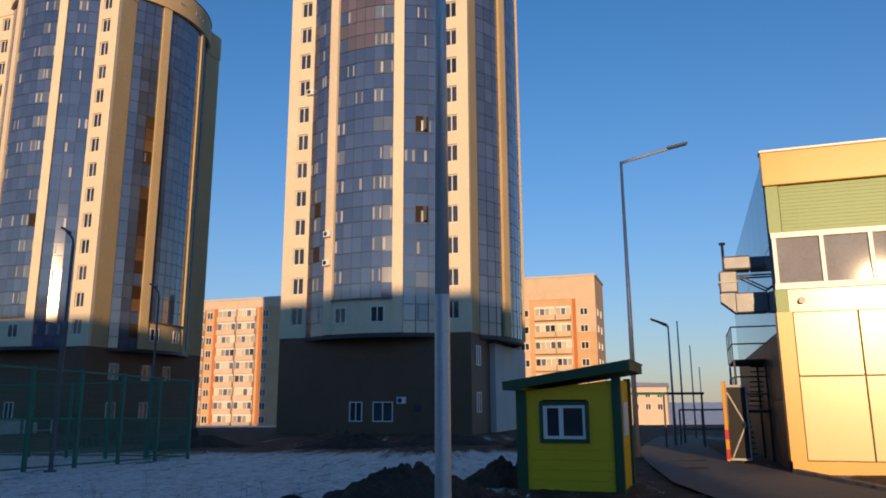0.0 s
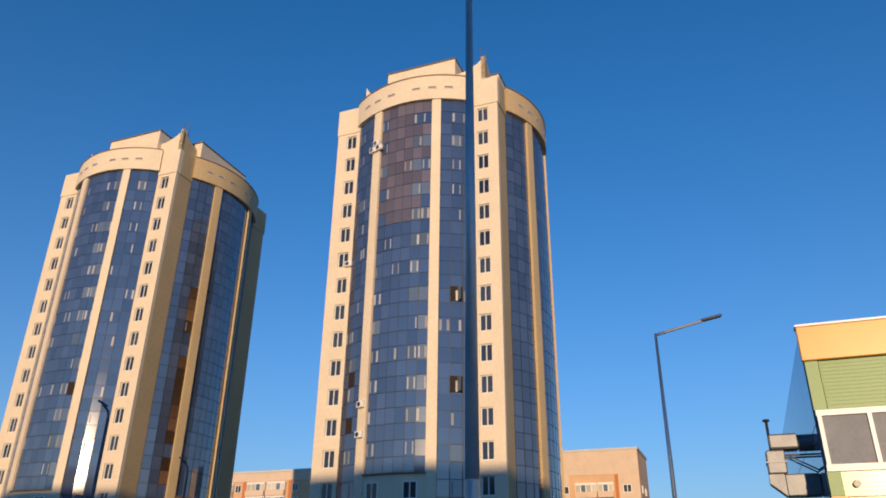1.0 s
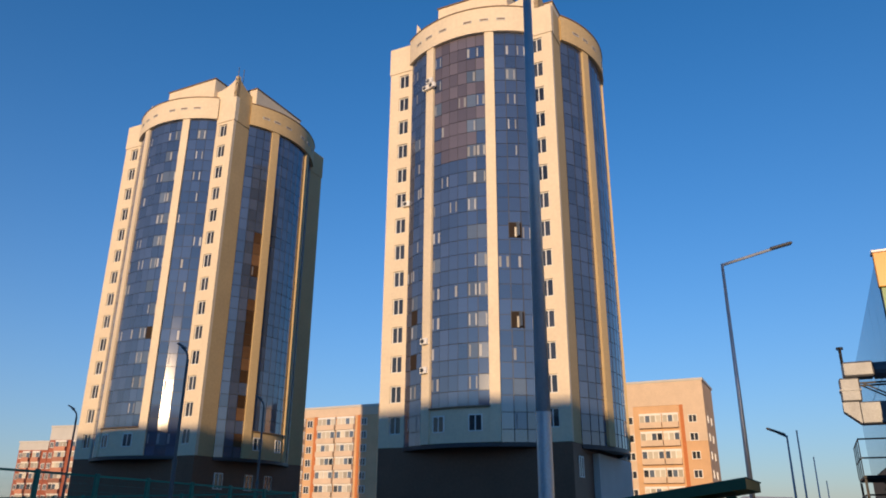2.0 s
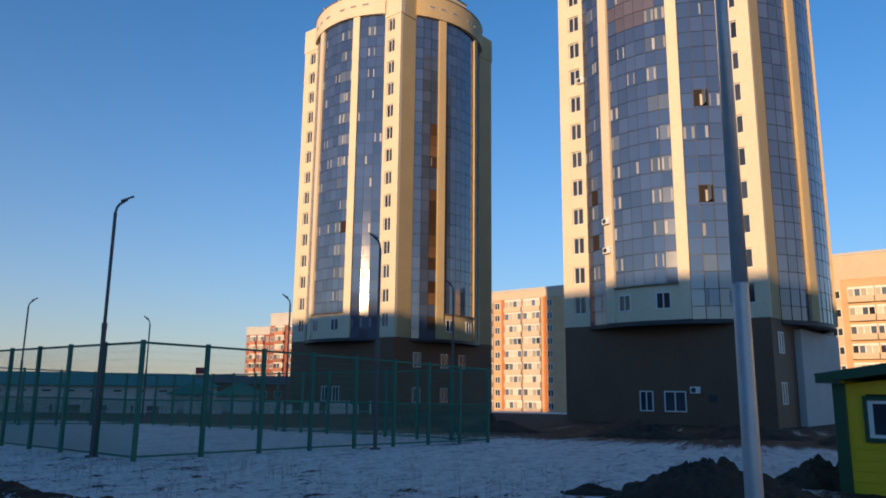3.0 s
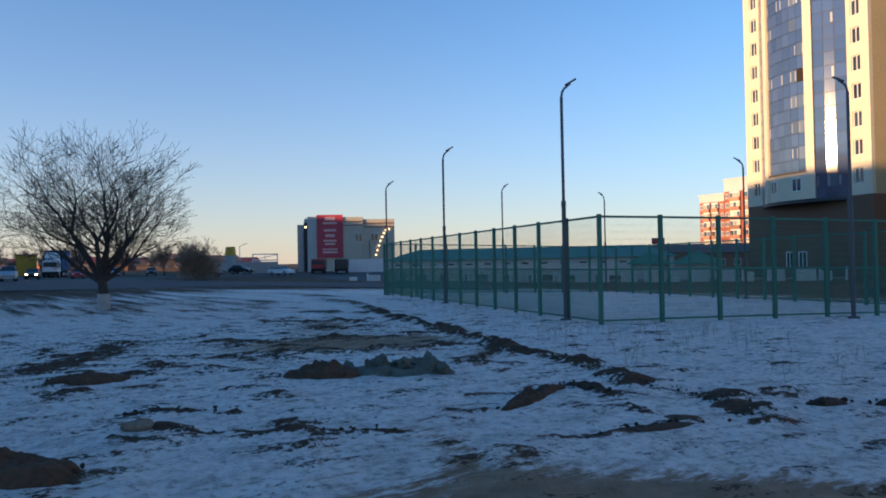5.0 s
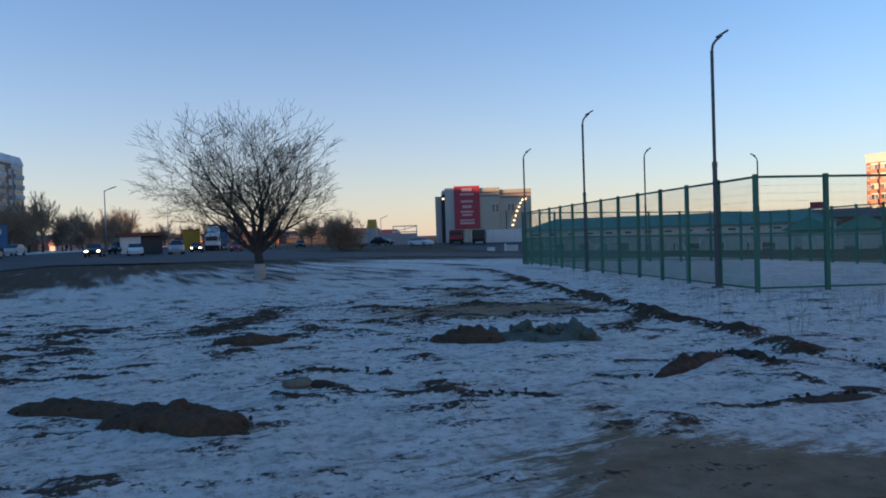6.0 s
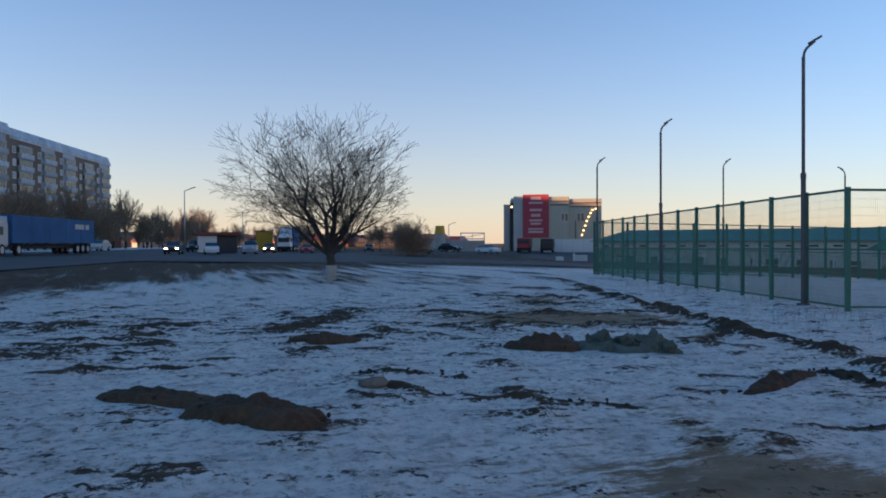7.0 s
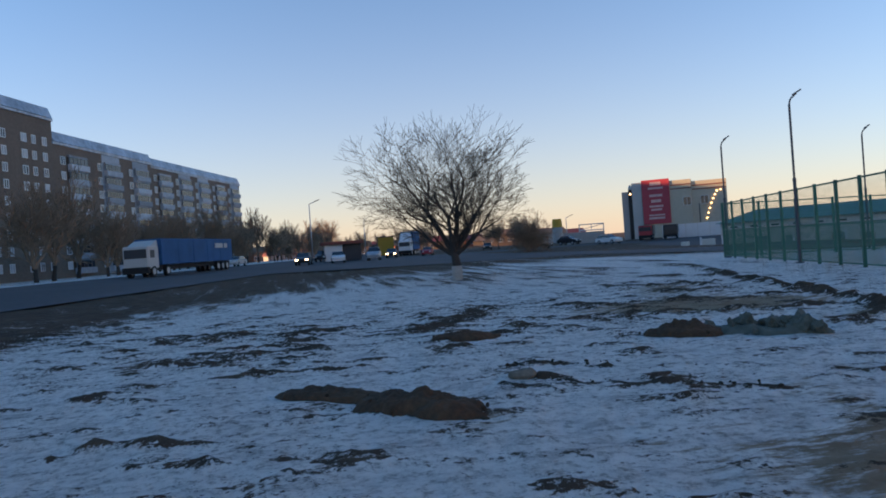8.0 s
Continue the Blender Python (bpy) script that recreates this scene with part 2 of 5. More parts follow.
SCRAPE_STREAKS = [(-15.9, 4.8, -14.6, 9.3, 0.7, 0.36), (-13.2, 3.9, -12.0, 8.0, 0.6, 0.4), (-21.5, 7.7, -19.3, 9.8, 0.6, 0.6), (-25.0, 10.0, -22.5, 11.8, 0.5, 0.7), (-18.2, 7.0, -17.4, 9.6, 0.4, 0.5),
                  (-9.7, 6.9, -10.7, 8.5, 0.28, 0.5), (-7.0, 8.8, -5.8, 9.5, 0.16, 0.55), (-30.0, 6.0, -28.0, 9.0, 0.6, 0.5), (-33.0, 12.0, -31.0, 14.5, 0.5, 0.6)]
NEAR_STREAKS = [(-6.9, 2.1, -6.5, 2.8, 0.1, 0.8), (-7.4, 0.4, -6.8, 0.9, 0.09, 0.8), (-6.4, 4.0, -6.0, 4.25, 0.1, 0.75), (-4.4, 4.2, -4.25, 4.7, 0.1, 0.8), (-6.45, -2.9, -6.4, -2.5, 0.06, 0.8),
                (-4.9, -2.0, -4.8, -1.75, 0.06, 0.75), (-5.35, -2.1, -5.2, -1.4, 0.08, 0.75), (-5.1, -1.8, -5.0, -1.5, 0.07, 0.8), (-6.6, -3.5, -6.2, -2.8, 0.1, 0.75), (-6.3, -4.2, -6.6, -3.8, 0.07, 0.7),
                (-10.4, -6.2, -10.5, -5.7, 0.12, 0.8), (-9.3, -4.8, -9.8, -4.4, 0.14, 0.75), (-5.0, 5.7, -4.1, 5.7, 0.12, 0.8), (-6.6, 6.3, -5.8, 6.2, 0.13, 0.8)]


def seg_dist(x, y, line):
    best = 1e9
    for (ax, ay), (bx, by) in zip(line, line[1:]):
        dx, dy = bx - ax, by - ay
        t = min(1, max(0, ((x - ax) * dx + (y - ay) * dy) / (dx * dx + dy * dy)))
        best = min(best, math.hypot(x - ax - t * dx, y - ay - t * dy))
    return best


def blob(x, y, cx, cy, rx, ry, turn=0.0):
    c, s = math.cos(radians(turn)), math.sin(radians(turn))
    dx, dy = x - cx, y - cy
    return math.exp(-(((dx * c + dy * s) / rx) ** 2 + ((dy * c - dx * s) / ry) ** 2))


def earth_amount(x, y):
    """How much bare earth shows through the snow, 0 to 1."""
    if not (-75 < x < 20 and -30 < y < 60):
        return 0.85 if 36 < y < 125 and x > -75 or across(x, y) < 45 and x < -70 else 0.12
    d = 0.0
    d += 0.85 * math.exp(-(seg_dist(x, y, WINDROW) / 0.3) ** 2)
    d += 0.8 * math.exp(-(min(seg_dist(x, y, FURROW_A), seg_dist(x, y, FURROW_B)) / 0.085) ** 2)
    if -34 < x < -3 and -7 < y < 15:
        for x0, y0, x1, y1, wide, bare in FIELD_STREAKS + SCRAPE_STREAKS + NEAR_STREAKS:
            if min(x0, x1) - 2 < x < max(x0, x1) + 2 and min(y0, y1) - 2 < y < max(y0, y1) + 2:
                d += 0.85 * bare * math.exp(-(seg_dist(x, y, ((x0, y0), (x1, y1))) / wide) ** 2)
    d += 0.22 * blob(x, y, -14.5, -2.0, 4.5, 4.0) + 0.16 * blob(x, y, -16, 4, 5, 3.5) + 0.14 * blob(x, y, -22, 8, 7, 3)
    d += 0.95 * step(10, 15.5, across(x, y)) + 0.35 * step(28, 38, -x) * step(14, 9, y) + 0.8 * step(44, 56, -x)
    d += 0.5 * blob(x, y, -31.5, 4.6, 3.0, 1.5, -15)
    if y > 17:
        d += 0.95 * step(29, 37, y + 0.15 * x)
    d += 0.9 * step(1.2, 3.2, x - 0.36 * (y - 14)) * step(9, 12, y)
    d += 0.35 * blob(x, y, 0.5, 12.5, 3, 2.0)
    d -= 0.35 * blob(x, y, -4.5, 16.5, 5, 3.6)
    # the court was cleared and lies under even snow
    ux, uy = (x + 13.0) * -0.958 + (y - 13.9) * 0.285, (x + 13.0) * 0.285 + (y - 13.9) * 0.958
    if 0.2 < ux < 24.3 and 0.2 < uy < 15.2:
        d = -0.35
    return min(1.0, d)


def spread(a, b, fine, reach):
    vals = [a + fine * i for i in range(int((b - a) / fine) + 1)]
    gap, lo, hi = fine, vals[0], vals[-1]
    left, right = [], []
    while hi < reach or lo > -reach:
        gap = min(gap * 1.22, 400)
        lo, hi = lo - gap, hi + gap
        left.append(lo), right.append(hi)
    return left[::-1] + vals + right


xs, ys = spread(-20, 3, 0.1, 3500), spread(-6.5, 13, 0.1, 3500)
gv, ga, gw = [], [], []
for y in ys:
    for x in xs:
        z = gz(x, y)
        near = -80 < x < 25 and -35 < y < 60
        e = earth_amount(x, y)
        n1 = noise.fractal(Vector((x * 0.8, y * 0.8, 0)), 0.9, 2.1, 4) if near else 0
        # tracks and scraped furrows run along the field
        q = Vector((3.2 * (0.94 * x - 0.34 * y), 1.1 * (0.34 * x + 0.94 * y), 3.1))
        n2 = noise.fractal(q, 0.9, 2.0, 4) if near else 0
        m = e + 0.32 * n1 + 0.7 * n2 + 0.02
        if near:
            fineness = noise.fractal(Vector((x * 2.7, y * 2.7, 1.7)), 0.8, 2.2, 3)
            tread = noise.noise(Vector((x * 4.2, y * 4.2, 5.3)))
            z += 0.03 * n1 + 0.03 * max(0, n2) + (0.05 * step(0.3, 0.9, m)) * (0.6 + 1.2 * fineness) + 0.012 * fineness + 0.012 * tread
            z += 0.08 * math.exp(-(seg_dist(x, y, WINDROW) / 0.3) ** 2) * (0.5 + 0.9 * n1 + 0.5 * fineness)
        gv.append((x, y, z))
        ga.append(m)
        gw.append(1.7 * blob(x, y, -2.2, 3.3, 2.3, 0.95, 45) + 1.2 * blob(x, y, -13.8, 6.6, 2.8, 1.6, 72) + 0.7 * blob(x, y, -18.5, 8.2, 3.5, 1.2, -22) + 0.8 * blob(x, y, -10.2, 7.6, 1.2, 0.45, 115) + 0.5 * blob(x, y, -4.9, 3.0, 1.6, 0.4, -15) + 0.4 * blob(x, y, -5.9, -0.1, 0.8, 0.5, 0))
nx = len(xs)
gf = [(j * nx + i, j * nx + i + 1, (j + 1) * nx + i + 1, (j + 1) * nx + i) for j in range(len(ys) - 1) for i in range(nx - 1)]
gm = bpy.data.meshes.new("ground")
gm.from_pydata(gv, [], gf)
for key, data in (("earth", ga), ("sand", gw)):
    at = gm.attributes.new(key, "FLOAT", "POINT")
    at.data.foreach_set("value", data)
gm.polygons.foreach_set("use_smooth", [True] * len(gm.polygons))


def ground_material():
    m = bpy.data.materials.new("trodden_snow_and_earth")
    m.use_nodes = True
    n, l = m.node_tree.nodes, m.node_tree.links
    b = n["Principled BSDF"]
    tc = n.new("ShaderNodeTexCoord")

    def tex(scale, detail=6, rough=0.6, stretch=None):
        t = n.new("ShaderNodeTexNoise")
        t.inputs["Scale"].default_value, t.inputs["Detail"].default_value, t.inputs["Roughness"].default_value = scale, detail, rough
        if stretch:
            mp = n.new("ShaderNodeMapping")
            mp.inputs["Rotation"].default_value = (0, 0, radians(20))
            mp.inputs["Scale"].default_value = stretch
            l.new(tc.outputs["Object"], mp.inputs["Vector"])
            l.new(mp.outputs[0], t.inputs["Vector"])
        else:
            l.new(tc.outputs["Object"], t.inputs["Vector"])
        return t.outputs["Fac"]

    def math_node(op, a, c):
        k = n.new("ShaderNodeMath")
        k.operation = op
        for i, s in enumerate((a, c)):
            if isinstance(s, (int, float)):
                k.inputs[i].default_value = s
            else:
                l.new(s, k.inputs[i])
        return k.outputs[0]

    def ramp(fac, *stops):
        r = n.new("ShaderNodeValToRGB")
        els = r.color_ramp.elements
        while len(els) < len(stops):
            els.new(0.5)
        for e, (p, c) in zip(els, stops):
            e.position, e.color = p, (*c, 1)
        l.new(fac, r.inputs[0])
        return r.outputs[0]

    def mix(fac, a, c):
        x = n.new("ShaderNodeMix")
        x.data_type = "RGBA"
        l.new(fac, x.inputs["Factor"])
        l.new(a, x.inputs["A"])
        l.new(c, x.inputs["B"])
        return x.outputs["Result"]

    at, sand = n.new("ShaderNodeAttribute"), n.new("ShaderNodeAttribute")
    at.attribute_name, sand.attribute_name = "earth", "sand"
    clods, streak, grain = tex(3.0, 8, 0.7), tex(2.2, 7, 0.7, (3.4, 1.0, 1)), tex(12, 7, 0.75)
    mask = math_node("ADD", at.outputs["Fac"], math_node("MULTIPLY", math_node("SUBTRACT", clods, 0.5), 1.3))
    mask = math_node("ADD", mask, math_node("MULTIPLY", math_node("SUBTRACT", streak, 0.5), 1.5))
    mask = math_node("ADD", mask, math_node("MULTIPLY", math_node("SUBTRACT", grain, 0.5), 2.1))
    bare = ramp(mask, (0.35, (0, 0, 0)), (0.53, (1, 1, 1)))
    snow = ramp(tex(1.5, 9, 0.75, (1.6, 0.8, 1)), (0.36, (0.6, 0.57, 0.54)), (0.48, (0.91, 0.87, 0.825)), (0.6, (1.0, 0.955, 0.905)))
    speck = ramp(tex(7, 9, 0.8), (0.4, (0.46, 0.44, 0.42)), (0.47, (0.88, 0.87, 0.86)), (0.55, (1.0, 1.0, 1.0)))
    mm = n.new("ShaderNodeMix")
    mm.data_type, mm.blend_type = "RGBA", "MULTIPLY"
    mm.inputs["Factor"].default_value = 0.95
    l.new(snow, mm.inputs["A"])
    l.new(speck, mm.inputs["B"])
    sandc = ramp(tex(3, 6), (0.3, (0.27, 0.165, 0.1)), (0.7, (0.47, 0.335, 0.23)))
    sfac = ramp(math_node("ADD", sand.outputs["Fac"], math_node("MULTIPLY", math_node("SUBTRACT", streak, 0.5), 2.6)), (0.35, (0, 0, 0)), (0.7, (1, 1, 1)))
    earth = ramp(tex(1.6, 8, 0.7), (0.3, (0.055, 0.026, 0.015)), (0.55, (0.12, 0.062, 0.038)), (0.75, (0.22, 0.13, 0.08)))
    col = mix(bare, mix(sfac, mm.outputs["Result"], sandc), earth)
    l.new(col, b.inputs["Base Color"])
    b.inputs["Roughness"].default_value = 0.85
    b.inputs["Specular IOR Level"].default_value = 0.25
    bn = n.new("ShaderNodeBump")
    bn.inputs["Strength"].default_value, bn.inputs["Distance"].default_value = 0.8, 0.12
    l.new(math_node("ADD", grain, clods), bn.inputs["Height"])
    l.new(bn.outputs[0], b.inputs["Normal"])
    return m


gm.materials.append(ground_material())
tagged(new("ground", gm), "trodden thin snow over scraped brown earth", "ground", kind="structure")


def ribbon(name, material, label, category, s0, s1, r0, r1, lift, cols=14, rows=90):
    sh = Shape()
    vs = [along(r0 + (r1 - r0) * i / rows, s0 + (s1 - s0) * j / cols) for i in range(rows + 1) for j in range(cols + 1)]
    vs = [(p.x, p.y, gz(p.x, p.y) + lift) for p in vs]
    k = cols + 1
    sh.add(vs, [(i * k + j, i * k + j + 1, (i + 1) * k + j + 1, (i + 1) * k + j) for i in range(rows) for j in range(cols)])
    return solo(name, sh, material, label, category, kind="structure", smooth=True)


ribbon("road", ASPHALT, "wide grey asphalt avenue with dusty edges", "road", 21, 43, -420, 160, 0.09)
# crossing street beyond the field
sh = Shape()
edge = [(-62, -8), (-64, 8), (-62, 22), (-50, 27), (-41, 30), (-41, 36), (-60, 46), (-90, 75), (-118, 66), (-130, 20), (-120, 4), (-90, -2)]
top = [(x, y, gz(x, y) + 0.07) for x, y in edge]
sh.add(top, [tuple(range(len(edge)))])
solo("street", sh, ASPHALT, "dusty asphalt side street beyond the field", "road", kind="structure")

# ---- towers ----
TW, TC, TH = 19.6, 13.8, 2.3
TR = (TC * TC / 4 + TH * TH) / (2 * TH)
TA = math.asin(TC / 2 / TR)
GT = 50.9
STOREYS = [10.1 + 3 * k for k in range(14)]


def arc_point(f, out):
    """Along a tower's face and out of it, at the part f of the bow's half angle."""
    a = f * TA
    return TW / 2 + (TR + out) * math.sin(a), (TR + out) * math.cos(a) - (TR - TH)


def face_matrix(side):
    # local x along the face, local y into the tower
    return Matrix.Translation((-TW, 0, 0)) if side == 0 else pose(0, 0, 0, 0, 0, 90)


def arc_slab(sh, f0, f1, out, back, z0, z1, m, n=8):
    pts = [arc_point(f0 + (f1 - f0) * i / n, out) for i in range(n + 1)]
    pts += [arc_point(f1 + (f0 - f1) * i / n, back) for i in range(n + 1)]
    return sh.prism([(s, -o) for s, o in pts], z0, z1, m)


PANE_CACHE = {}


def pane_mesh(w, h, material):
    key = (round(w, 3), round(h, 3), material.name)
    if key not in PANE_CACHE:
        PANE_CACHE[key] = Shape().box(-w / 2, w / 2, -0.03, 0.03, -h / 2, h / 2).mesh("pane", material)
    return PANE_CACHE[key]


def sash_window(parent, m, w, h, frame_w=0.09, name="window", panes=2, glass=None):
    """A white frame with a mullion and a dark pane on each side; local y points into the wall."""
    key = (round(w, 2), round(h, 2), panes, "frame")
    if key not in PANE_CACHE:
        sh = Shape().box(-w / 2, w / 2, -0.05, 0.1, -h / 2, -h / 2 + frame_w).box(-w / 2, w / 2, -0.05, 0.1, h / 2 - frame_w, h / 2)
        for i in range(panes + 1):
            x = -w / 2 + frame_w / 2 + (w - frame_w) * i / panes
            sh.box(x - frame_w / 2, x + frame_w / 2, -0.048, 0.1, -h / 2 + frame_w, h / 2 - frame_w)
        PANE_CACHE[key] = sh.mesh("window", PVC)
    win = part(name, PANE_CACHE[key], PVC, parent, m=m)
    part("pane", pane_mesh(w - 0.1, h - 0.1, glass or WINDARK), None, win, m=pose(0, 0.04, 0))
    return win


def tower(corner, label, base, open_panes, deep_side, mauve_from=0, reflection=False):
    t = thing("apartment_tower", pose(*corner, 0, 0, -20), label, "tower", "twin towers")
    # podium
    part("podium", Shape().box(-TW, 0, 0, TW, base, 8.0, c=0.05), PODIUM, t, "dark brown clad base storeys")
    part("core", Shape().box(-TW + 0.45, -0.45, 0.45, TW - 0.45, 8.0, 52.5), BEIGE, t)
    # window piers of the sunny face
    rows = [(z - 0.85, z + 0.85) for z in STOREYS]
    for x0, x1, w0 in ((-TW, -TW + 2.9, -TW + 1.15), (-2.9, 0, -2.35)):
        part("pier", wall_with_openings(Shape(), x0, x1, 0, 0.45, 8.0, 50.3, w0, w0 + 1.25, rows), BEIGE, t)
        for z in STOREYS:
            sash_window(t, pose(w0 + 0.625, 0.2, z), 1.25, 1.7)
    # blank piers round the other corners, in the beige with shade painted in
    part("pier", Shape().box(-0.45, 0, 0.45, 2.9, 8.0, 50.3), BEIGE_SHADE, t)
    part("pier", Shape().box(-0.45, 0, TW - 2.9, TW, 8.0, 50.3), BEIGE_SHADE, t)
    part("back_wall", Shape().box(-TW, -0.45, TW - 0.45, TW, 8.0, 50.3), BEIGE_SHADE, t)
    part("side_wall", Shape().box(-TW, -TW + 0.45, 0.45, TW - 0.45, 8.0, 50.3), BEIGE_SHADE, t)
    rng = random.Random(4)
    for side in (0, 1):
        fm = face_matrix(side)
        body = BEIGE if side == 0 else BEIGE_SHADE
        for f0, f1, cols, z0 in ((-1.0, -0.56, 3, 7.75), (-0.42, 0.40, 6, 11.1), (0.53, 1.0, 3, 7.6)):
            bay_no = (-1.0, -0.42, 0.53).index(f0)
            if side and deep_side:
                z0 = 7.7
            back = Shape()
            arc_slab(back, f0, f1, -0.05, -1.6 if abs(f0 + f1) < 0.5 else -0.45, z0, GT, fm)
            bay = part("glass_bay", back, MULLION, t, "bowed blue glass bay with dark mullions")
            nrow = round((GT - z0) / 1.5)
            h = (GT - z0) / nrow
            joined = Shape()
            for i in range(cols):
                fa, fb = f0 + (f1 - f0) * i / cols, f0 + (f1 - f0) * (i + 1) / cols
                (sa, oa), (sb, ob) = arc_point(fa, 0), arc_point(fb, 0)
                w = math.hypot(sb - sa, ob - oa)
                turn = math.degrees(math.atan2(-(ob - oa), sb - sa))
                for j in range(nrow):
                    pm = fm @ pose((sa + sb) / 2, -(oa + ob) / 2, z0 + (j + 0.5) * h, rng.uniform(-0.25, 0.25), 0, turn + 2.45 + rng.uniform(-0.6, 0.6))
                    sash = j % 2 == 1 and (bay_no == 1 and i in (0, 4, 5) or bay_no != 1 and i == 1)
                    gl = GLASS_LIGHT if sash and i in (4, 5) and rng.random() < 0.75 or sash and rng.random() < 0.3 else GLASS
                    # upper middle-bay panes are mauve, sash panes excepted
                    if mauve_from and bay_no == 1 and side == 0 and j >= mauve_from + (i == 4) + 2 * (i == 5) and not sash:
                        gl = GLASS_MAUVE
                    if sash and rng.random() < 0.15:
                        pm = pm @ pose(0, 0, 0, rng.uniform(-1.5, 1.5), 0, 0)
                    # one side column carries the painted reflection of the sunlit neighbour
                    if reflection and side and bay_no == 0 and i == 2 and j < 20 and rng.random() < 0.8:
                        gl = GLASS_REFLECTION
                    if side == 0 and (bay_no, i, j) in open_panes:
                        gl = UNLIT_ROOM
                    if side == 0 or gl is GLASS_REFLECTION:
                        part("pane", pane_mesh(w - 0.06, h - 0.06, gl), None, bay, m=pm)
                        if gl is not UNLIT_ROOM and (sash and rng.random() < 0.7 or j % 2 and rng.random() < 0.12):
                            for dx in rng.choice(((-0.3,), (0.3,), (-0.32, 0.3))):
                                part("curtain", pane_mesh(rng.choice((0.14, 0.24)), 1.1, CURTAIN), None, bay, m=pm @ pose(dx * w, -0.006, 0))
                    else:
                        joined.box(-w / 2 + 0.03, w / 2 - 0.03, -0.03, 0.03, -h / 2 + 0.03, h / 2 - 0.03, pm)
            tagged(part("upper_panes", joined, GLASS_FAR, bay), kind="stuff")
        for f0, f1 in ((-0.56, -0.42), (0.40, 0.53)):
            part("pier", arc_slab(Shape(), f0, f1, 0.28, -1.2, 8.0, GT, fm, 3), body, t)
        if side and deep_side:
            windows_at, sill = (), 0
        else:
            windows_at, sill = (-0.28, 0.22), 1
        low = Shape()
        arc_slab(low, -0.42, 0.40, 0.12, -1.6, 8.0, 11.05, fm)
        if sill:
            part("bay_wall", low, body, t)
            part("bay_sill", arc_slab(Shape(), -0.43, 0.41, 0.3, -0.3, 11.05, 11.2, fm), ROOFMETAL, t)
        part("bay_soffit", arc_slab(Shape(), -1, 1, 0.1, -0.4, 7.62, 7.99, fm, 20), MULLION, t)
        for f in windows_at:
            (sa, oa), (sb, ob) = arc_point(f - 0.05, 0.12), arc_point(f + 0.05, 0.12)
            turn = math.degrees(math.atan2(-(ob - oa), sb - sa))
            sash_window(t, fm @ pose((sa + sb) / 2, -(oa + ob) / 2 - 0.02, 9.7, 0, 0, turn), 1.3, 1.5)
        # parapet band
        band = Shape()
        arc_slab(band, -1, 1, 0.42, -0.6, GT, 54.0, fm, 24)
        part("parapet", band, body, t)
        part("coping", arc_slab(Shape(), -1, 1, 0.5, -0.6, 54.0, 54.12, fm, 24), ROOFMETAL, t)
        for k, f in enumerate((-0.72, -0.5, -0.24, 0.16, 0.4, 0.64)):
            sa, oa = arc_point(f, 0.40)
            turn = math.degrees(f * TA)
            slot = part("vent_slot", Shape().box(-0.5, 0.5, -0.05, 0.1, -0.18, -0.08).box(-0.5, 0.5, -0.05, 0.1, 0.1, 0.16).box(-0.5, -0.42, -0.049, 0.1, -0.08, 0.1).box(0.42, 0.5, -0.049, 0.1, -0.08, 0.1), PALE, t, "pale framed vent slot", m=fm @ pose(sa, -oa, 52.4, 0, 0, turn))
            part("vent_grille", Shape().box(-0.42, 0.42, -0.03, 0.1, -0.08, 0.1), ROOFMETAL, slot)
    for x0, x1, y0, y1 in ((-TW - 0.1, -TW + 2.9, -0.1, 0.6), (-2.9, 0.1, -0.1, 0.6), (-0.5, 0.1, 0.6, 2.9), (-0.5, 0.1, TW - 2.9, TW + 0.1), (-TW - 0.1, -0.5, TW - 0.5, TW + 0.1), (-TW - 0.1, -TW + 0.5, 0.6, TW - 0.5)):
        part("parapet", Shape().box(x0, x1, y0, y1, 50.3, 53.8, c=0.03), BEIGE if y1 < 0.7 else BEIGE_SHADE, t)
    part("roof_deck", Shape().box(-TW + 0.5, -0.5, 0.5, TW - 0.5, 52.5, 52.9), BEIGE_SHADE, t)
    # stepped penthouse with leaning gables
    pent = part("penthouse", Shape().box(-14.1, -5.4, 1.2, 9, 52.9, 58.7, c=0.04), BEIGE, t)
    part("coping", Shape().box(-14.2, -5.3, 1.1, 9.1, 58.7, 58.85), ROOFMETAL, pent)
    side_pent = part("penthouse", Shape().box(-6, -1.2, 5.0, 15.0, 52.9, 58.1, c=0.04), BEIGE, t)
    part("coping", Shape().box(-6.1, -1.1, 4.9, 15.1, 58.1, 58.25), ROOFMETAL, side_pent)
    # swept corner peak
    for turn in (0, 1):
        fin = []
        for i in range(9):
            k = i / 8
            fin.append((-4.2 * (1 - k), 56.9 + 1.75 * k ** 2.4))
        sh = Shape()
        n = len(fin)
        vs = []
        for d in (0.0, 0.5):
            for x, z in fin:
                vs.append((x, d, z) if turn == 0 else (-d, -x, z))
            vs.append((0, d, 52.9) if turn == 0 else (-d, 0, 52.9))
            vs.append((-4.2, d, 52.9) if turn == 0 else (-d, 4.2, 52.9))
        k = n + 2
        sh.add(vs, [tuple(range(k)), tuple(reversed(range(k, 2 * k)))] + [(i, (i + 1) % k, k + (i + 1) % k, k + i) for i in range(k)])
        part("corner_peak", sh, BEIGE if turn == 0 else BEIGE_SHADE, t, m=Matrix.Translation((-1.9, 1.9, 0)))
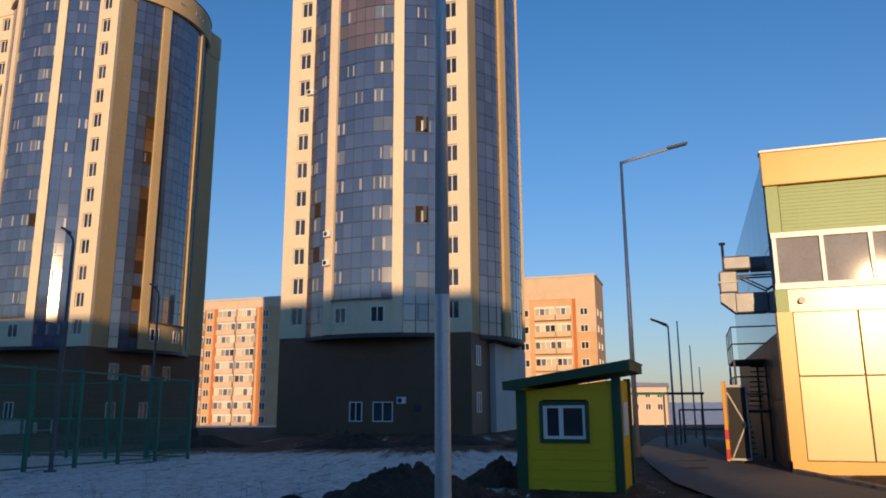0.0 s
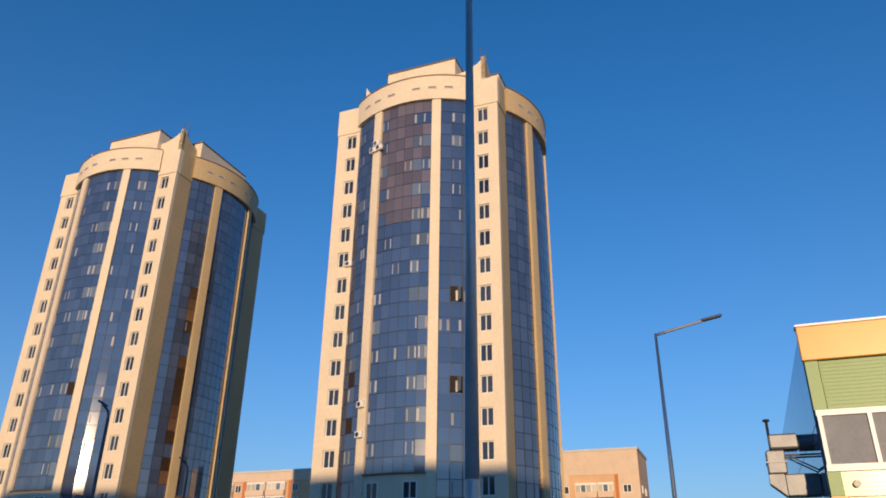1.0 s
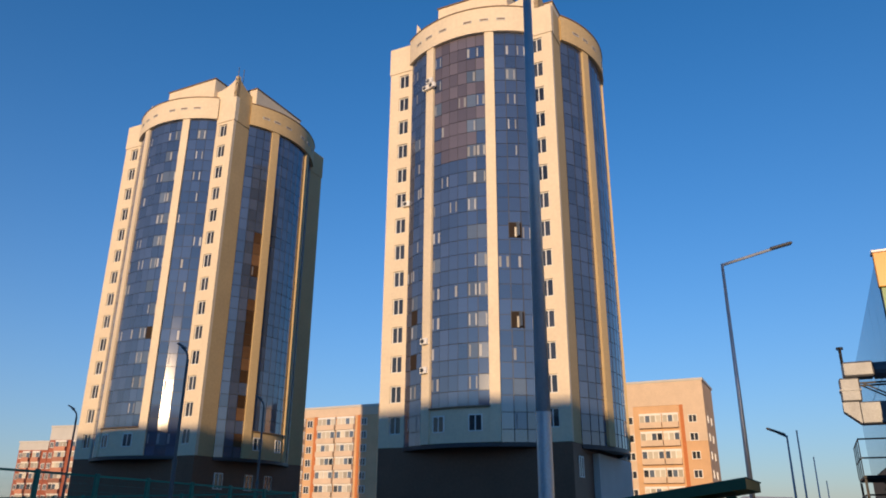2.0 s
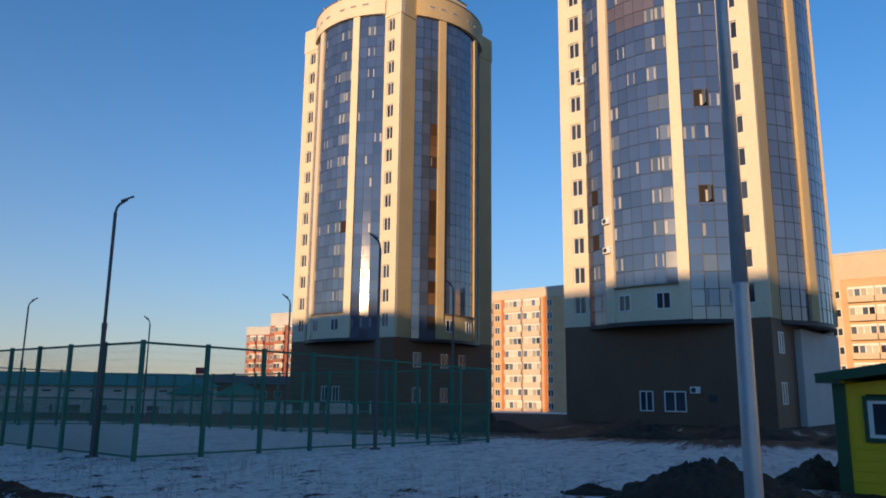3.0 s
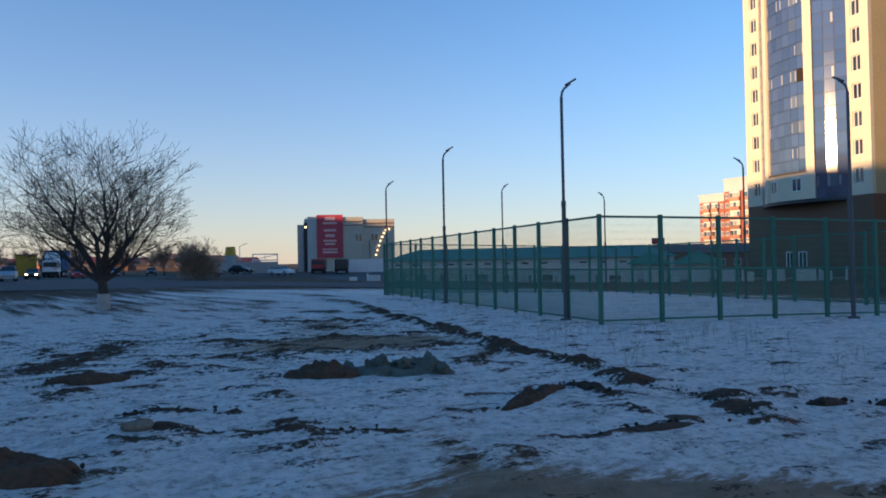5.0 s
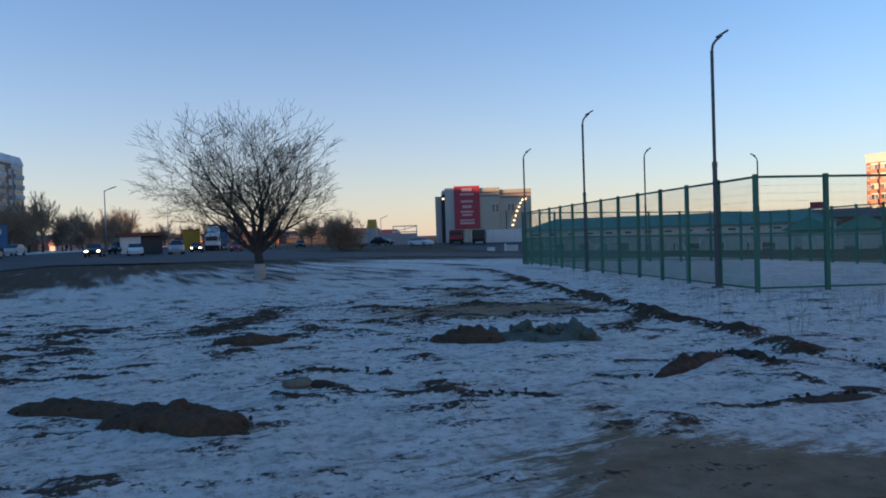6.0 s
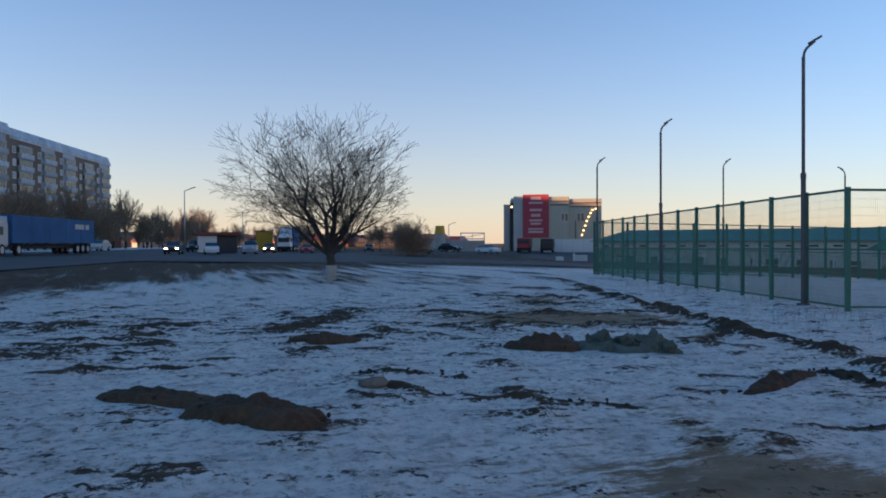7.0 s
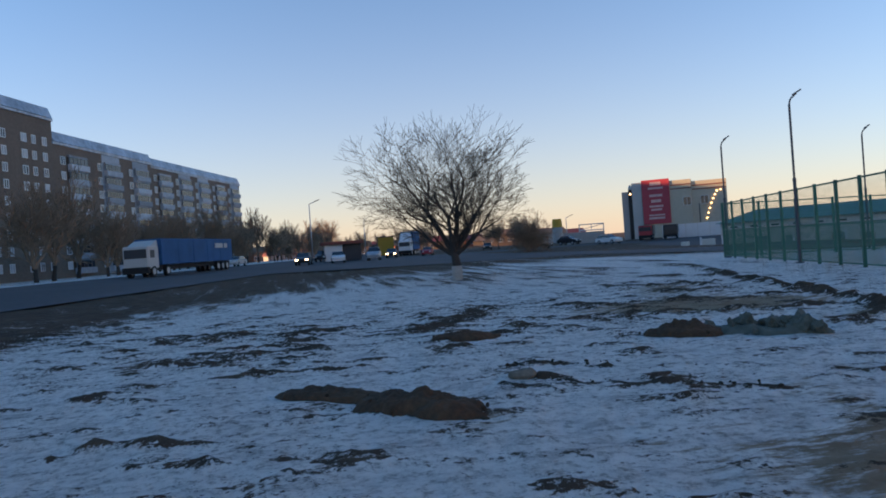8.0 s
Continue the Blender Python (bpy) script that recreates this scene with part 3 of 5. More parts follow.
    left = Shape().add([(-TW, 0.6, 52.9), (-TW + 2.4, 0.6, 52.9), (-TW + 2.4, 3, 52.9), (-TW, 3, 52.9), (-TW + 0.1, 0.6, 57.0), (-TW + 0.1, 3, 57.0)],
                       [(0, 1, 4), (1, 2, 5, 4), (2, 3, 5), (3, 0, 4, 5), (3, 2, 1, 0)])
    part("corner_peak", left, BEIGE, t, m=Matrix.Translation((2.9, 0, 0)))
    for x, y, h in ((-2.7, 2.6, 60.6), (-2.1, 3.0, 60.3), (-14.9, 2.4, 58.6)):
        part("antenna", Shape().rod((x, y, 52.9), (x, y, h), 0.05, n=5), POLE_DARK, t)
    return t


def ac_unit(parent, m):
    box = part("air_conditioner", Shape().box(-0.42, 0.42, -0.32, 0, -0.3, 0.3, c=0.03), PVC, parent, "white wall air conditioner", m=m)
    part("fan_grille", Shape().rod((-0.1, -0.33, 0), (-0.1, -0.35, 0), 0.22, n=14), MULLION, box)


K2, K1 = (5.1, 64.7, 0.0), (-35.5, 79.3, 0.0)
tower2 = tower(K2, "cream and blue glass round-fronted tower on a dark base, windows open", -1.6, {(0, 1, 5), (0, 1, 8)}, True, mauve_from=17)
tower1 = tower(K1, "cream and blue glass round-fronted tower behind the sports court", -1.6, {(1, 5, 7)}, False, reflection=True)
# base windows, sunny side and shaded side
for t, spots in ((tower2, [(-11.2, 1.0, 1.3, 1.8), (-8.5, 1.0, 2.0, 1.8)]), (tower1, [(-12.2, 1.15, 1.2, 1.9), (-10.1, 1.15, 1.3, 1.9)])):
    for x, z, w, h in spots:
        sash_window(t, pose(x, -0.03, z), w, h)
for t, spots in ((tower2, [(2.2, 1.8), (2.2, 6.0), (9.0, 1.5), (9.0, 6.0)]), (tower1, [(4.1, 5.4), (9.3, 5.4), (12.9, 5.4), (4.1, 1.1), (9.3, 1.1)])):
    for y, z in spots:
        sash_window(t, pose(0.03, y, z, 0, 0, 90), 1.4, 1.8)


def open_casement(parent, bay_f, z):
    """A near-black flat box for the unlit room behind an open frame, with a lit curtain and the sash swung out."""
    s, o = arc_point(bay_f, 0.06)
    m = face_matrix(0) @ pose(s, -o, z, 0, 0, math.degrees(bay_f * TA))
    hole = part("open_window", Shape().box(-0.62, 0.62, -0.03, 0.05, -0.78, 0.78), UNLIT_ROOM, parent, "open window with the unlit room painted near-black", m=m)
    part("window_frame", Shape().box(-0.66, -0.6, -0.06, 0.05, -0.8, 0.8).box(0.6, 0.66, -0.06, 0.05, -0.8, 0.8).box(-0.6, 0.6, -0.06, 0.05, 0.74, 0.8), MULLION, hole)
    part("curtain", Shape().box(-0.08, 0.1, -0.06, -0.03, -0.74, 0.3), CURTAINED, hole)
    part("sash", Shape().box(0.0, 0.55, -0.03, 0.03, -0.7, 0.7), GLASS_LIGHT, hole, m=pose(0.12, -0.08, 0, 0, 0, -70))


for z in (19.05, 28.0):
    open_casement(tower2, 0.765, z)
part("annex_wall", Shape().box(0.0, 0.6, 6.2, TW, -1.6, 7.4, c=0.03), PALE, tower2, "pale plastered annex wall")
for x, y, z in ((-13.8, -1.9, 45.9), (-12.9, -2.2, 45.9), (-13.3, -2.05, 46.6)):
    ac_unit(tower2, pose(x, y, z, 0, 0, -18))
ac_unit(tower2, pose(-17.0, -0.02, 33.4))
ac_unit(tower2, pose(-13.5, -2.0, 17.6, 0, 0, -18))
ac_unit(tower2, pose(-13.5, -2.0, 14.8, 0, 0, -18))
ac_unit(tower2, pose(-6.6, -0.02, 2.0))
part("vent_panel", Shape().box(-5.5, -4.8, -0.04, 0.05, 1.0, 1.6, c=0.02), MULLION, tower2)


# ---- apartment blocks ----
def block(name, m, length, depth, base, top, rows, columns, wall, label, group, roof=None, first=2.0, gap=2.8, bands=(), balconies=(), side_cols=(), category="apartment block"):
    """A slab of flats: local x along its front, local y into it. columns: (x, width) of windows."""
    t = thing(name, m, label, category, group)
    part("wall", Shape().box(0, length, 0, depth, base, top, c=0.05), wall, t)
    part("roof", Shape().box(-0.2, length + 0.2, -0.2, depth + 0.2, top, top + 0.45), roof or ROOFMETAL, t)
    for x0, x1, z0, z1, material in bands:
        part("wall_panel", Shape().box(x0, x1, -0.12, 0.0, z0, z1), material, t)
    for x0, x1 in balconies:
        for k in range(rows):
            z = first + gap * k
            b = part("balcony", Shape().box(x0, x1, -0.95, -0.12, z - 1.2, z - 0.1), APT_LIGHT if wall is APT else PINK if wall is ORANGE else BRICKBAND, t)
            n = max(2, round((x1 - x0) / 1.1))
            for i in range(n):
                w = (x1 - x0) / n
                part("pane", pane_mesh(w - 0.2, 1.25, WINDARK if wall is APT else GLASS_LIGHT if (i + k) % 3 == 1 else WINDARK if (i * 5 + k * 3) % 7 == 2 else CURTAINED), None, b, m=pose(x0 + (i + 0.5) * w, -0.55, z + 0.55))
            part("window_frame", Shape().box(x0, x1, -0.6, -0.12, z + 1.2, z + 1.6).box(x0, x1, -0.5, -0.4, z - 0.1, z + 1.2), PVC if wall is not APT else APT_LIGHT, b)
    for x, w in columns:
        for k in range(rows):
            sash_window(t, pose(x, -0.14, first + gap * k + 0.4), w, 1.5, 0.12, glass=NET if wall is APT and (k * 7 + int(x)) % 3 else None)
    for y, w in side_cols:
        for k in range(rows):
            sash_window(t, pose(length + 0.05, y, first + gap * k + 0.4, 0, 0, 90), w, 1.5, 0.12)
    return t


# orange block between the towers
block("apartment_block", pose(-67.4, 196.4, -0.36, 0, 0, -20) @ Matrix.Diagonal((1.33, 1.2, 1.2, 1)), 25.2, 14, -4.2, 23.7, 9, [(22.2, 1.3), (9.6, 1.3), (1.4, 1.3)], ORANGE,
      "sunlit orange brick flats with glazed balconies", "orange blocks", first=-1.9, gap=2.76, balconies=((2.6, 5.6), (5.9, 8.6), (11.7, 15.8), (16.2, 20.2)), roof=PALE,
      bands=((0, 25.2, 22.0, 23.68, PINK), (10.6, 11.3, -2.4, 22.0, RUST), (20.7, 21.3, -2.4, 22.0, RUST), (0, 25.2, -4.1, -2.9, SHOPFRONT)))
# block behind the booth
block("apartment_block", pose(8.7, 124.5, 0.34, 0, 0, -20) @ Matrix.Diagonal((0.81, 0.81, 0.81, 1)), 26.4, 14, -5.0, 26.9, 7, [(24.0, 1.6), (11.8, 1.8), (3.0, 1.6)], ORANGE,
      "peach and orange brick flats partly in tower shade", "orange blocks", first=-1.1, gap=3.4, balconies=((4.6, 8.2), (8.4, 10.4), (14.0, 18.2), (18.4, 21.4)), roof=PALE,
      bands=((0, 26.4, 22.4, 26.88, PINK), (0, 12.8, -1.4, 22.4, PINK), (22.4, 26.4, 15.5, 22.4, PINK), (21.7, 22.4, -1.4, 22.4, RUST)), side_cols=((3, 1.2), (8, 1.2)))
# red brick block beyond the court
block("apartment_block", pose(-138.2, 194, 0, 0, 0, -8), 9.6, 14, -4.5, 20.0, 7, [(1.0, 1.0), (8.8, 1.0)], REDBRICK,
      "red brick flats with white balcony bands", "brick flats", first=-0.4, gap=2.75, balconies=((2.0, 4.4), (5.2, 7.6)), bands=((0, 9.6, 18.0, 19.98, PALE),), roof=PALE)
block("apartment_block", pose(-128.65, 192.66, 0, 0, 0, -8), 15, 14, -4.5, 24.0, 8, [(1.0, 1.2), (12.6, 1.2)], REDBRICK,
      "taller red brick flats with a pale top storey", "brick flats", first=-0.4, gap=2.75, balconies=((2.4, 6.0), (7.6, 11.4)), bands=((0, 15, 20.6, 23.98, PALE),), roof=PALE)
# long rows across the avenue
ROW = math.degrees(math.atan2(-0.252, 0.968)) + 180


def row_block(r0, r1, s, top, storeys, wall, label):
    p = along(r1, s)
    n = int((r1 - r0) / 10.5)
    L = r1 - r0
    cols = [(2.6 + i * L / n, 1.4) for i in range(n)]
    if 30.5 < top < 32:
        cols += [(5.2 + i * L / n, 1.1) for i in range(n)] + [(8.2 + i * L / n, 1.2) for i in range(n)]
    bal = () if 30.5 < top < 32 else tuple((4.0 + i * L / n, 10.0 + i * L / n) for i in range(n))
    t = block("apartment_block", pose(p.x, p.y, 0, 0, 0, ROW), L, 13, 0.3, top - 2.4, storeys, cols, wall, label, "long rows", roof=APT_ROOF, first=2.6, gap=2.75,
                 balconies=bal, bands=tuple((a - 0.4, b + 0.4, 1.0, top - 2.5, APT_LIGHT) for i, (a, b) in enumerate(bal) if i % 3))
    sh = Shape().add([(0, -0.3, top - 1.9), (L, -0.3, top - 1.9), (L, 4, top - 1.9), (0, 4, top - 1.9), (0, 0.5, top), (L, 0.5, top), (L, 4, top), (0, 4, top)],
                     [(3, 2, 1, 0), (4, 5, 6, 7), (0, 1, 5, 4), (1, 2, 6, 5), (2, 3, 7, 6), (3, 0, 4, 7)])
    part("roof_band", sh, APT_ROOF, t, "sloping grey zinc roof edge")
    return t


# the last block is out of view, added and sized to cast the shade
for r0, r1, s, top, st, lab in ((-219, -161, 80.5, 26.9, 8, "long brown panel flats with pale balconies in shade"), (-161, -124, 80, 27.4, 8, "brown panel flats with a zinc roof edge"),
                                (-124.02, -69.98, 79.96, 31.4, 9, "tall brown brick flats with small windows"), (-70.0, 15.5, 80, 32.2, 10, "unseen flats added beyond the avenue to cast the low shade")):
    row_block(r0, r1, s, top, st, APT, lab)

# ---- sports court ----
FC, FF, FE = Vector((-13.0, 13.9, 0)), Vector((-36.5, 20.9, 0)), Vector((-8.2, 28.6, 0))
FG = FF + FE - FC
court = thing("court_fence", Matrix.Identity(4), "tall green welded-mesh fence round a snowy court", "fence")


def fence_run(a, b, n):
    d = (b - a)
    turn = math.degrees(math.atan2(d.y, d.x))
    w = d.length / n
    wires = Shape()
    k = int(w / 0.05)
    for i in range(1, k):
        x = w * i / k
        wires.add([(x - 0.0018, 0, 0.12), (x + 0.0018, 0, 0.12), (x, 0.0045, 0.12), (x - 0.0018, 0, 2.95), (x + 0.0018, 0, 2.95), (x, 0.0045, 2.95)],
                  [(0, 1, 4, 3), (1, 2, 5, 4), (2, 0, 3, 5)])
    # the lower half is woven twice as close
    for i in range(1, 2 * k, 2):
        x = w * i / (2 * k)
        wires.add([(x - 0.0018, 0, 0.12), (x + 0.0018, 0, 0.12), (x, 0.006, 0.12), (x - 0.0018, 0, 1.5), (x + 0.0018, 0, 1.5), (x, 0.006, 1.5)],
                  [(0, 1, 4, 3), (1, 2, 5, 4), (2, 0, 3, 5)])
    for i in range(15):
        z = 0.12 + 2.83 * i / 14
        wires.add([(0.03, 0.004, z - 0.0022), (w - 0.03, 0.004, z - 0.0022), (w - 0.03, 0.004, z + 0.0022), (0.03, 0.004, z + 0.0022), (0.03, 0.01, z), (w - 0.03, 0.01, z)],
                  [(0, 1, 2, 3), (0, 4, 5, 1), (2, 5, 4, 3)])
    wire_me = wires.mesh("mesh_panel", FENCE)
    post_me = Shape().box(-0.062, 0.062, -0.05, 0.05, -0.4, 3.04, c=0.01).mesh("post", FENCE)
    rail_me = Shape().box(0.03, w - 0.03, -0.022, 0.022, 2.94, 3.0).mesh("top_rail", FENCE)
    mid_me = Shape().box(0.03, w - 0.03, -0.018, 0.018, 1.49, 1.53).mesh("mid_rail", FENCE)
    low_me = Shape().box(0.03, w - 0.03, -0.02, 0.02, 0.08, 0.13).mesh("bottom_rail", FENCE)
    for i in range(n + 1):
        p = a + d * (i / n)
        g = gz(p.x, p.y)
        if i < n:
            q = a + d * ((i + 1) / n)
            tilt = math.degrees(math.atan2(gz(q.x, q.y) - g, w))
            pm = pose(p.x, p.y, g, 0, -tilt, turn)
            part("mesh_panel", wire_me, None, court, m=pm)
            part("top_rail", rail_me, None, court, m=pm)
            part("mid_rail", mid_me, None, court, m=pm)
            part("bottom_rail", low_me, None, court, m=pm)
            part("post", post_me, None, court, m=pose(p.x, p.y, g, 0, 0, turn))


fence_run(FC, FF, 13)
fence_run(FE, FC, 8)
fence_run(FF, FG, 8)
fence_run(FG, FE, 13)


def court_lamp(x, y, turn, h=6.5):
    g = gz(x, y)
    t = thing("court_lamp", pose(x, y, g, 0, 0, turn), "slim dark steel lamp post beside the court", "street lamp", "court lamps")
    part("pole", Shape().rod((0, 0, -0.3), (0, 0, h * 0.5), 0.066, n=10).rod((0, 0, h * 0.5), (0, 0, h - 0.35), 0.046, n=10).rod((0, 0, h * 0.5 - 0.1), (0, 0, h * 0.5 + 0.05), 0.074, n=10), POLE_DARK, t)
    part("base_flange", Shape().rod((0, 0, -0.02), (0, 0, 0.06), 0.17, n=10), POLE_DARK, t)
    arm = Shape()
    pts = [(0, 0, h - 0.36), (0.03, 0, h - 0.2), (0.09, 0, h - 0.1), (0.3, 0, h + 0.08)]
    for a, b in zip(pts, pts[1:]):
        arm.rod(a, b, 0.035, n=7)
    part("arm", arm, POLE_DARK, t)
    part("lamp_head", Shape().box(-0.19, 0.19, -0.06, 0.06, -0.025, 0.035, c=0.012), POLE_DARK, t, "small flat lamp head", m=pose(0.31, 0, h + 0.11, 0, -30, 0))
    return t


for x, y, turn, h in ((-14.71, 14.25, 70, 6.99), (-25.27, 17.35, 70, 6.69), (-36.1, 20.85, 78, 6.48), (-9.82, 21.24, 165, 7.08), (-36.55, 30.07, 75, 7.0), (-34.6, 37.8, 190, 6.8), (-20.54, 32.64, 190, 7.0), (-10.2, 29.8, 165, 6.9)):
    court_lamp(x, y, turn, h)


# ---- avenue-side lamps and the near mast ----
def street_lamp(x, y, turn, h, reach, rise, label, radius=0.11):
    g = gz(x, y)
    t = thing("street_lamp", pose(x, y, g, 0, 0, turn), label, "street lamp", "alley lamps")
    part("pole", Shape().rod((0, 0, -0.3), (0, 0, h), radius, radius * 0.5, n=12), GALV, t, smooth=True)
    if reach < 0.2:
        part("pole_cap", Shape().rod((0, 0, h), (0, 0, h + 0.06), radius * 0.6, n=10), GALV, t)
        return t
    part("arm", Shape().rod((0, 0, h - 0.05), (reach * 0.72, 0, h + rise * 0.75), 0.06, n=8), GALV, t)
    part("lamp_head", Shape().box(-0.5, 0.4, -0.13, 0.13, -0.05, 0.06, c=0.04), POLE_DARK, t, "dark flat lamp head", m=pose(reach * 0.85, 0, h + rise * 0.9, 0, -math.degrees(math.atan2(rise, reach)), 0))
    return t


street_lamp(8.85, 26.8, 0, 11.45, 2.75, 0.75, "tall galvanised street lamp beside the alley")
street_lamp(13.7, 37.0, 160, 6.2, 0.6, 0.25, "galvanised lamp post along the alley", 0.08)
street_lamp(15.4, 40.5, 160, 6.85, 0.1, 0.05, "plain galvanised post along the alley", 0.07)
street_lamp(20.2, 52.0, 160, 6.6, 0.1, 0.05, "plain galvanised post along the alley", 0.07)
street_lamp(24.5, 62.0, 160, 5.6, 0.1, 0.05, "plain galvanised post along the alley", 0.07)
mast = thing("lighting_mast", pose(1.24, 8.9, 0), "tapered grey steel mast on bare ground", "mast")
part("pole", Shape().rod((0, 0, -0.4), (0, 0, 3.2), 0.115, 0.1, n=20, cap=False).rod((0, 0, 3.2), (0, 0, 12.5), 0.1, 0.055, n=20), GALV, mast, smooth=True)
part("collar", Shape().rod((0, 0, 3.17), (0, 0, 3.23), 0.104, n=20), GALV, mast)

# ---- guard booth ----
BW, BD = 2.0, 1.75
booth = thing("guard_booth", pose(4.9 - BW * 0.927, 13.99 + BW * 0.375, gz(4, 14), 0, 0, -22), "yellow board guard booth with green trim and lean-to roof", "booth")
# local x along its front, y into it
wall = part("front_wall", Shape().box(0.0, 0.42, 0.03, 0.07, 0.05, 2.0).box(1.36, BW, 0.03, 0.07, 0.05, 2.0).box(0.42, 1.36, 0.03, 0.07, 0.05, 1.05), YELLOW, booth, "yellow horizontal boards")


def top_at(x):
    return 2.02 + 0.27 * x / BW


for i in range(11):
    z0, z1 = 0.05 + 0.2 * i, 0.244 + 0.2 * i
    for x0, x1 in (((0.0, BW),) if z0 < 0.95 or z0 > 1.7 else ((0.0, 0.42), (1.36, BW))):
        a0, a1 = min(z1, top_at(x0)), min(z1, top_at(x1))
        if a1 <= z0:
            continue
        b0 = min(z0, a0)
        part("board", Shape().add([(x0, 0, b0), (x1, 0, z0), (x1, 0, a1), (x0, 0, a0), (x0, 0.029, b0), (x1, 0.029, z0), (x1, 0.029, a1), (x0, 0.029, a0)],
             [(0, 1, 2, 3), (7, 6, 5, 4), (3, 2, 6, 7), (0, 4, 5, 1), (0, 3, 7, 4), (1, 5, 6, 2)]), YELLOW, wall)
for x0, x1 in ((-0.001, 0.06), (BW - 0.06, BW + 0.001)):
    sw = part("side_wall", Shape().box(x0 + 0.02, x1 - 0.02, 0.08, BD, 0.05, 2.2), YELLOW, booth)
    for i in range(11):
        part("board", Shape().box(x0, x1, 0.085, BD - 0.1, 0.05 + 0.2 * i, 0.244 + 0.2 * i), YELLOW, sw)
part("back_wall", Shape().box(0.06, BW - 0.06, BD - 0.08, BD, 0.05, 2.2), YELLOW, booth)
# added near-black sheet paints the unlit inside of the booth
part("inner_lining", Shape().box(0.08, BW - 0.08, 0.6, 0.62, 0.05, 2.05), UNLIT_ROOM, booth)
for x0, x1, y0, y1, h in ((-0.12, 0.1, -0.05, 0.1, 2.05), (BW - 0.12, BW + 0.06, -0.05, 0.1, 2.3), (BW - 0.08, BW + 0.06, BD - 0.12, BD + 0.05, 2.3), (-0.12, 0.06, BD - 0.12, BD + 0.05, 2.05)):
    part("corner_trim", Shape().box(x0, x1, y0, y1, 0, h, c=0.008), GREEN, booth)
part("plinth", Shape().box(-0.08, BW + 0.04, 0.0, BD, -0.25, 0.05), GREEN, booth)
roof = Shape().add([(-0.32, -0.35, 2.05), (BW + 0.3, -0.35, 2.42), (BW + 0.3, BD + 0.3, 2.42), (-0.32, BD + 0.3, 2.05),
                    (-0.32, -0.35, 2.2), (BW + 0.3, -0.35, 2.61), (BW + 0.3, BD + 0.3, 2.61), (-0.32, BD + 0.3, 2.2)],
                   [(3, 2, 1, 0), (4, 5, 6, 7), (0, 1, 5, 4), (1, 2, 6, 5), (2, 3, 7, 6), (3, 0, 4, 7)])
part("roof", roof, GREEN, booth, "dark green sheet lean-to roof")
ribs = Shape()
for i in range(13):
    y = -0.33 + i * 0.2
    ribs.add([(-0.34, y, 2.2), (BW + 0.32, y, 2.61), (BW + 0.32, y + 0.05, 2.61), (-0.34, y + 0.05, 2.2), (-0.34, y + 0.01, 2.225), (BW + 0.32, y + 0.01, 2.635), (BW + 0.32, y + 0.04, 2.635), (-0.34, y + 0.04, 2.225)],
             [(4, 5, 6, 7), (0, 1, 5, 4), (1, 2, 6, 5), (2, 3, 7, 6), (3, 0, 4, 7)])
part("roof_ribs", ribs, GREEN, booth)
bw = part("window", Shape().box(0.38, 1.4, -0.05, 0.02, 0.98, 1.06, c=0.006).box(0.38, 1.4, -0.05, 0.02, 1.74, 1.82, c=0.006).box(0.38, 0.45, -0.048, 0.02, 1.06, 1.74).box(1.33, 1.4, -0.048, 0.02, 1.06, 1.74), GREEN, booth, "window with green surround")
part("window_frame", Shape().box(0.45, 1.33, -0.02, 0.05, 1.06, 1.12).box(0.45, 1.33, -0.02, 0.05, 1.68, 1.74).box(0.45, 0.53, -0.018, 0.05, 1.12, 1.68).box(1.27, 1.33, -0.018, 0.05, 1.12, 1.68).box(0.78, 0.87, -0.018, 0.05, 1.12, 1.68), PVC, bw, "white plastic sash")
for x0, x1 in ((0.53, 0.78), (0.87, 1.27)):
    part("pane", Shape().box(x0, x1, 0.015, 0.03, 1.12, 1.68), WINDARK, bw)
part("side_window", Shape().box(BW, BW + 0.04, 0.6, 1.2, 1.1, 1.8, c=0.01), PVC, booth)

# ---- yellow and green hall ----
hall = thing("service_hall", pose(10.5, 18.4, 0, 0, 0, -20), "two-storey hall clad in cream, green and amber panels", "building")
HL, HD, hb = 16.0, 20.0, -0.4
part("frame_wall", Shape().box(0.12, HL, 0.12, HD, hb, 8.5), GREYWALL, hall)
for i in range(10):
    x = 0.37 + i * 1.56
    for z0, z1 in ((0.28, 2.4), (2.43, 4.1)):
        part("cladding_panel", Shape().box(x, x + 1.53, 0.0, 0.11, z0, z1, c=0.012), CREAM, hall)
part("plinth", Shape().box(0, HL, -0.03, 0.11, hb, 0.26), YPANEL, hall)
part("corner_trim", Shape().box(-0.03, 0.35, -0.02, 0.11, 0.26, 4.12).box(-0.03, 0.11, 0.11, 0.5, 0.26, 4.12), YPANEL, hall, "amber corner panel")
strip = part("ribbed_strip", Shape().box(0.3, HL, 0.04, 0.11, 4.12, 4.72), CREAM, hall)
rib_me = Shape().box(0, HL - 0.3, 0.0, 0.02, 0.0, 0.05).mesh("rib", CREAM)
for i in range(6):
    part("rib", rib_me, None, strip, m=pose(0.3, 0.025, 4.14 + i * 0.1))
part("green_trim", Shape().box(-0.02, 0.29, -0.01, 0.11, 4.13, 4.72), LGREEN, hall)
# ribbon window
wf = Shape().box(0.0, HL, -0.04, 0.1, 4.73, 4.9).box(0.0, HL, -0.04, 0.1, 6.15, 6.3)
for i in range(14):
    wf.box(0.02 + 1.17 * i, 0.12 + 1.17 * i, -0.045, 0.1, 4.9, 6.15)
rw = part("ribbon_window", wf, PVC, hall, "long white-framed ribbon window")
